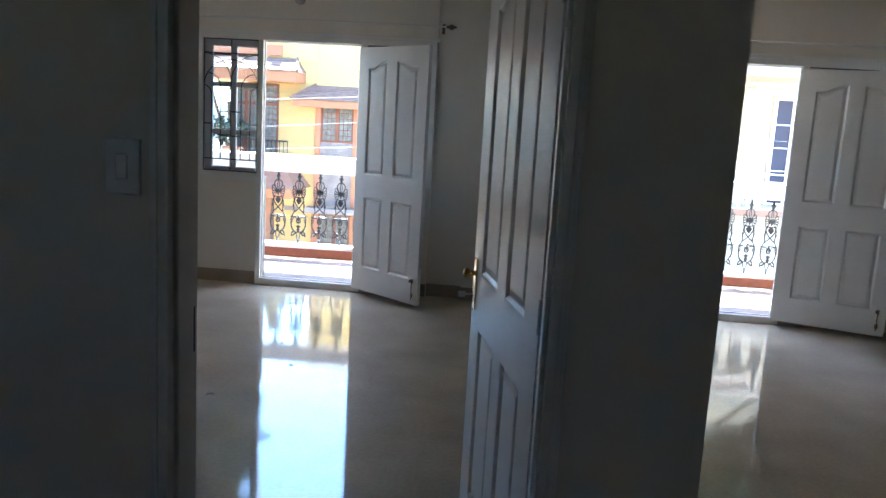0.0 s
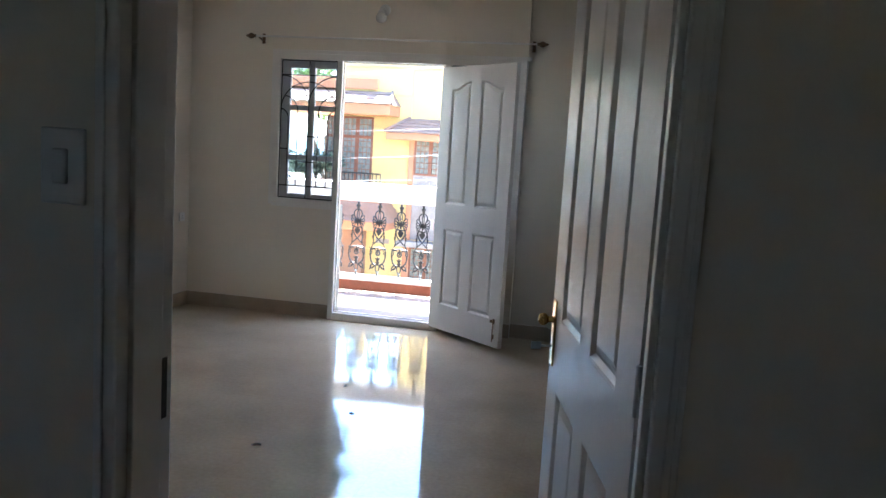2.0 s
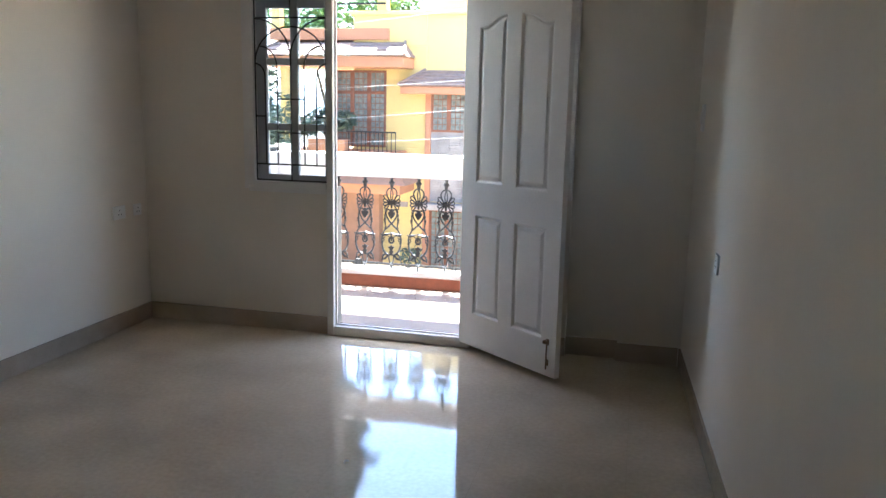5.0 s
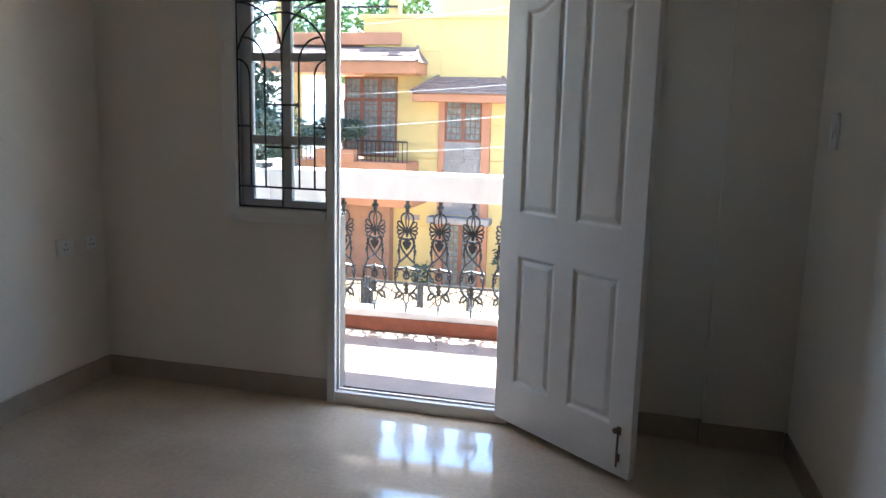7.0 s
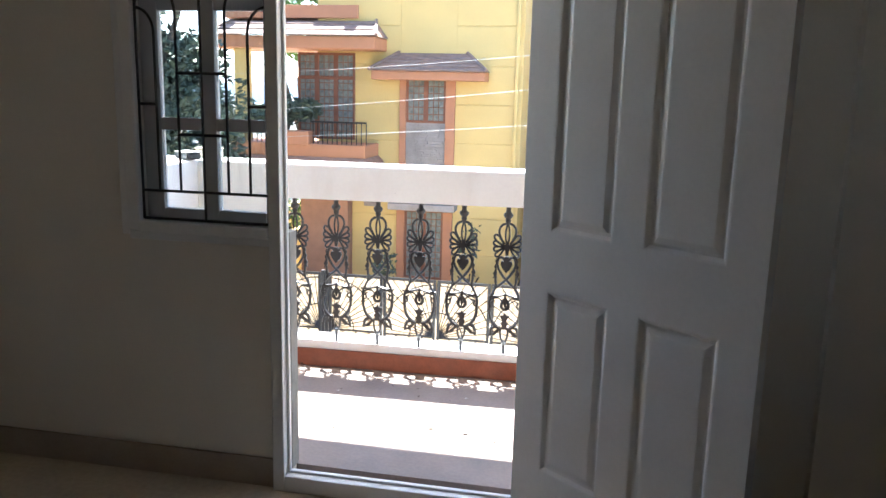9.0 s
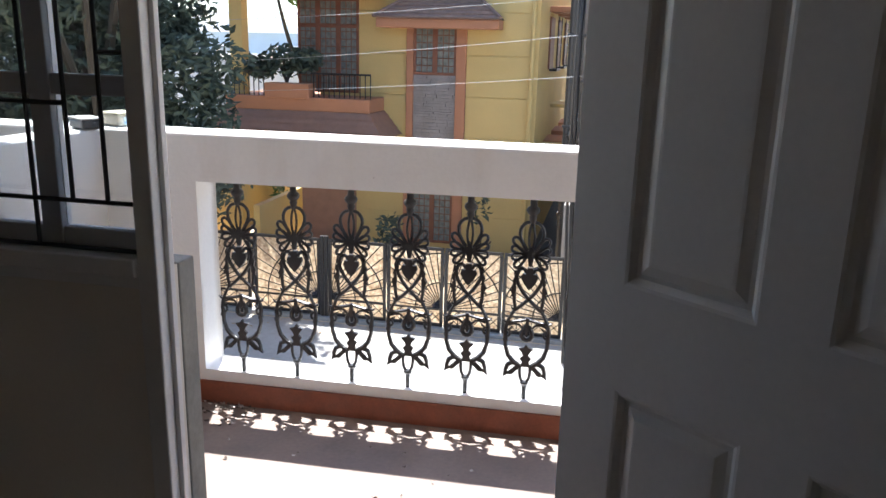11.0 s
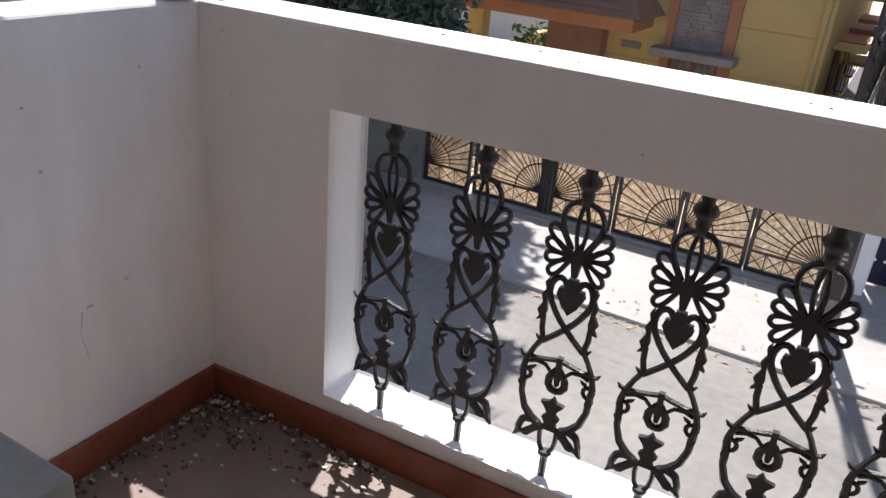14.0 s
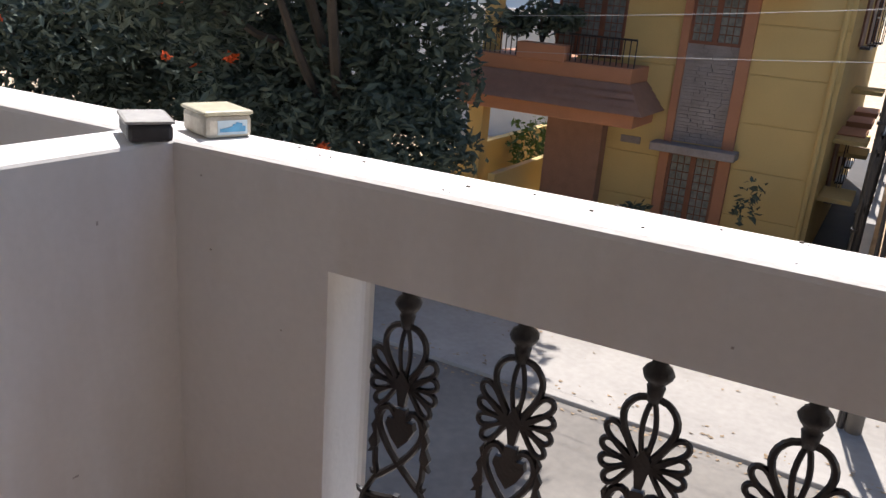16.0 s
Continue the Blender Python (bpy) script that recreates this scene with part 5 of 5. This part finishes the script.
def raw_part(name, verts, faces, mat, parent, label=""):
    me = bpy.data.meshes.new(name)
    me.from_pydata(verts, [], faces)
    me.materials.append(mat)
    ob = new(name, me)
    ob.parent = parent
    return tagged(ob, label)


def tree(seed, at, height, lobes, count, size, label, mat, flowers=0, trunk=0.16):
    rng = random.Random(seed)
    t = thing("tree", label, "tree", "street trees", at)
    bm = bmesh.new()
    lean = rng.uniform(-0.4, 0.4)
    sweep(bm, [(lean * (i / 5) ** 2, 0.1 * math.sin(i), -0.1 + height * 0.6 * i / 5) for i in range(6)], trunk, 8, taper=[1.3, 1, 0.9, 0.8, 0.7, 0.6])
    part("trunk", bm, BARK, t)
    for cx, cy, cz, rx, ry, rz in lobes:
        bm = bmesh.new()
        base = Vector((lean * 0.5, 0.05, height * rng.uniform(0.3, 0.5)))
        tip = Vector((cx, cy, cz))
        mid = base.lerp(tip, 0.5) + Vector((0, 0, -0.2))
        sweep(bm, [base, mid, tip], trunk * 0.5, 6, taper=[1, 0.7, 0.25])
        part("limb", bm, BARK, t)
    v, f = leaf_cloud(rng, lobes, count, size)
    raw_part("crown", v, f, mat, t)
    if flowers:
        for _ in range(flowers):
            cx, cy, cz, rx, ry, rz = rng.choice([q for q in lobes if q[2] < 5.5])
            an = rng.uniform(math.pi * 1.0, math.pi * 2.0)
            el = rng.uniform(-0.1, 1.2)
            c = (cx + rx * 0.95 * math.cos(el) * math.cos(an), cy + ry * 0.95 * math.cos(el) * math.sin(an), cz + rz * 0.95 * math.sin(el))
            vv, ff = leaf_cloud(rng, [(*c, 0.1, 0.1, 0.08)], 40, 0.055)
            raw_part("flower", vv, ff, FLOWER, t, "orange red flower cluster")
    return t


tree(1, (-7.8, 16.4, RZ), 7.5, [(0.9, 0.2, 3.9, 1.35, 1.2, 1.2), (0.2, 0.5, 4.9, 1.4, 1.2, 1.0), (2.2, -3.4, 6.2, 1.2, 1.3, 1.0), (0.2, 0.3, 7.6, 2.0, 1.7, 1.2), (-1.2, 0.2, 8.9, 1.8, 1.6, 1.3), (1.6, 0.2, 7.8, 1.4, 1.4, 1.1), (2.0, -1.5, 8.4, 1.4, 1.4, 1.1), (0.6, 0.0, 9.9, 1.8, 1.6, 1.2), (0.5, -2.6, 5.6, 1.6, 1.5, 1.2), (-1.2, -2.2, 4.6, 1.7, 1.6, 1.2), (1.1, -3.2, 6.9, 1.5, 1.5, 1.1), (-0.2, 0, 3.4, 1.6, 1.5, 1.4), (1.1, -0.3, 2.7, 1.3, 1.2, 0.95), (-1.6, 0.2, 4.0, 1.7, 1.5, 1.5), (-1.3, 0.4, 5.4, 1.5, 1.5, 1.2), (-0.8, -0.8, 2.8, 1.4, 1.2, 0.9)], 3400, 0.085, "dark leafy street tree with orange flowers", LEAF, 7)
tree(2, (-11.8, 18.5, RZ), 7.5, [(-1.5, -0.8, 2.4, 1.8, 1.5, 1.1), (1.2, -1.0, 2.3, 1.5, 1.3, 1.0), (0, 0, 4.2, 2.2, 1.8, 1.8), (1.6, 0.4, 5.4, 1.9, 1.7, 1.5), (-1.8, -0.4, 3.8, 2.0, 1.6, 1.5), (0.5, -0.6, 3.0, 1.7, 1.5, 1.0)], 3600, 0.09, "dark leafy street tree behind white wall", LEAF, 5)
tree(3, (-16.5, 20.5, RZ), 8, [(0, -1, 2.4, 2.2, 1.8, 1.3), (-2.4, -0.5, 2.6, 2.0, 1.7, 1.3), (2.4, -0.5, 2.6, 1.8, 1.6, 1.2), (0, 0, 4.5, 2.6, 2.2, 2.2), (2.2, 0, 5.6, 2.0, 2.0, 1.6), (-2.2, 0.5, 4.5, 2.4, 2, 1.8)], 3200, 0.11, "broad dark green garden tree", LEAF, 4)
tree(4, (-9.0, 27.5, RZ), 8.5, [(0, 0, 6.6, 1.8, 1.6, 1.6), (1.3, 0.2, 7.8, 1.5, 1.5, 1.2), (-1.4, 0, 7.4, 1.5, 1.4, 1.2)], 2600, 0.1, "tall bright green tree behind the house", LEAF2)


tree(5, (-14.6, 15.9, RZ), 7, [(0, 0, 2.6, 1.9, 1.6, 1.3), (1.4, 0.3, 3.6, 1.6, 1.5, 1.3), (-1.6, 0, 3.4, 1.8, 1.5, 1.5), (0.2, 0.2, 4.8, 1.8, 1.6, 1.3)], 3000, 0.1, "dark leafy street tree beside the road", LEAF, 5)
tree(6, (-20.5, 17.5, RZ), 8, [(0, 0, 2.8, 2.4, 2.0, 1.6), (2.2, 0.3, 3.8, 2.0, 1.8, 1.5), (-2.2, 0, 3.8, 2.2, 1.8, 1.8), (0.2, 0.2, 5.4, 2.2, 2.0, 1.5)], 2600, 0.12, "broad dark street tree beside the road", LEAF, 3)

# extra tree added for its shade; the high crown hangs out of view
tree(8, (-10.8, 17.3, RZ), 13, [(x, y, z, 1.55, 1.5, 0.75) for x, y, z in ((4.0, 2.3, 9.0), (4.5, 1.0, 9.1), (5.0, -0.5, 9.1), (5.4, -2.0, 9.1), (2.5, 2.8, 9.2), (2.8, 1.2, 9.4), (3.2, -0.4, 9.4), (3.7, -2.0, 9.4), (1.2, 1.8, 9.2), (1.4, 0.0, 9.5), (1.8, -1.8, 9.3), (0.0, 0.6, 9.2), (0.3, -1.4, 9.2))], 4500, 0.14, "added street tree with unseen crown shading road and gate", LEAF)
# tree added out of view to cast shade on the right of the road
tree(7, (8.2, 17.2, RZ), 18, [(-6.7, 0.4, 9.3, 1.7, 1.6, 0.9), (-6.4, -1.6, 9.4, 1.7, 1.6, 0.9), (-6.6, 2.2, 9.3, 1.7, 1.5, 0.9), (-4.8, 2.2, 9.6, 1.7, 1.5, 0.9), (-4.9, 0.4, 9.7, 1.7, 1.6, 0.9), (-4.7, -1.7, 9.6, 1.7, 1.6, 0.9), (-5.8, 1.2, 10.2, 1.7, 1.6, 0.8), (-5.6, -0.7, 10.2, 1.7, 1.6, 0.8), (-3.2, 0.6, 9.4, 1.8, 1.7, 1.0), (-2.8, -1.8, 9.2, 1.8, 1.7, 1.0), (-1.0, 0.4, 9.0, 1.9, 1.7, 1.2), (-0.6, -1.8, 8.6, 1.8, 1.7, 1.2), (1.0, -0.5, 8.4, 1.9, 1.7, 1.4)], 4500, 0.14, "added street tree with unseen crown shading the right of the road", LEAF)


def shrub(seed, at, lobes, count, size, label, mat):
    rng = random.Random(seed)
    s = thing("shrub", label, "shrub", "garden shrubs", at)
    bm = bmesh.new()
    for k in range(4):
        sweep(bm, [(0, 0, -0.05), (0.1 * math.cos(k * 1.6), 0.1 * math.sin(k * 1.6), 0.25), (0.25 * math.cos(k * 1.6), 0.25 * math.sin(k * 1.6), 0.5)], 0.02, 5)
    part("stems", bm, BARK, s)
    v, f = leaf_cloud(rng, lobes, count, size)
    raw_part("foliage", v, f, mat, s)


shrub(11, (-7.45, 22.2, 0.52), [(0, 0, 0.45, 0.65, 0.4, 0.4), (-0.6, 0, 0.3, 0.5, 0.35, 0.3), (0.5, 0, 0.5, 0.4, 0.3, 0.3)], 330, 0.1, "leafy potted plant growing in balcony planter", LEAF)
shrub(12, (-8.8, 25.5, RZ), [(0, 0, 1.0, 0.8, 0.7, 0.9), (0.9, 0.3, 0.7, 0.7, 0.6, 0.6)], 420, 0.1, "bright green garden shrub behind porch", LEAF2)
shrub(13, (-5.0, 21.8, RZ), [(0, 0, 0.7, 0.4, 0.35, 0.5)], 130, 0.09, "dark shrub against yellow house wall", LEAF)
shrub(14, (-3.1, 22.3, RZ), [(0, 0, 1.3, 0.3, 0.25, 0.75)], 70, 0.08, "thin climbing plant beside lower window", LEAF)
shrub(15, (-6.9, 15.0 + 4.6, RZ), [(0, 0, 0.5, 0.9, 0.5, 0.45)], 200, 0.09, "low dry shrub behind gate", LEAF)
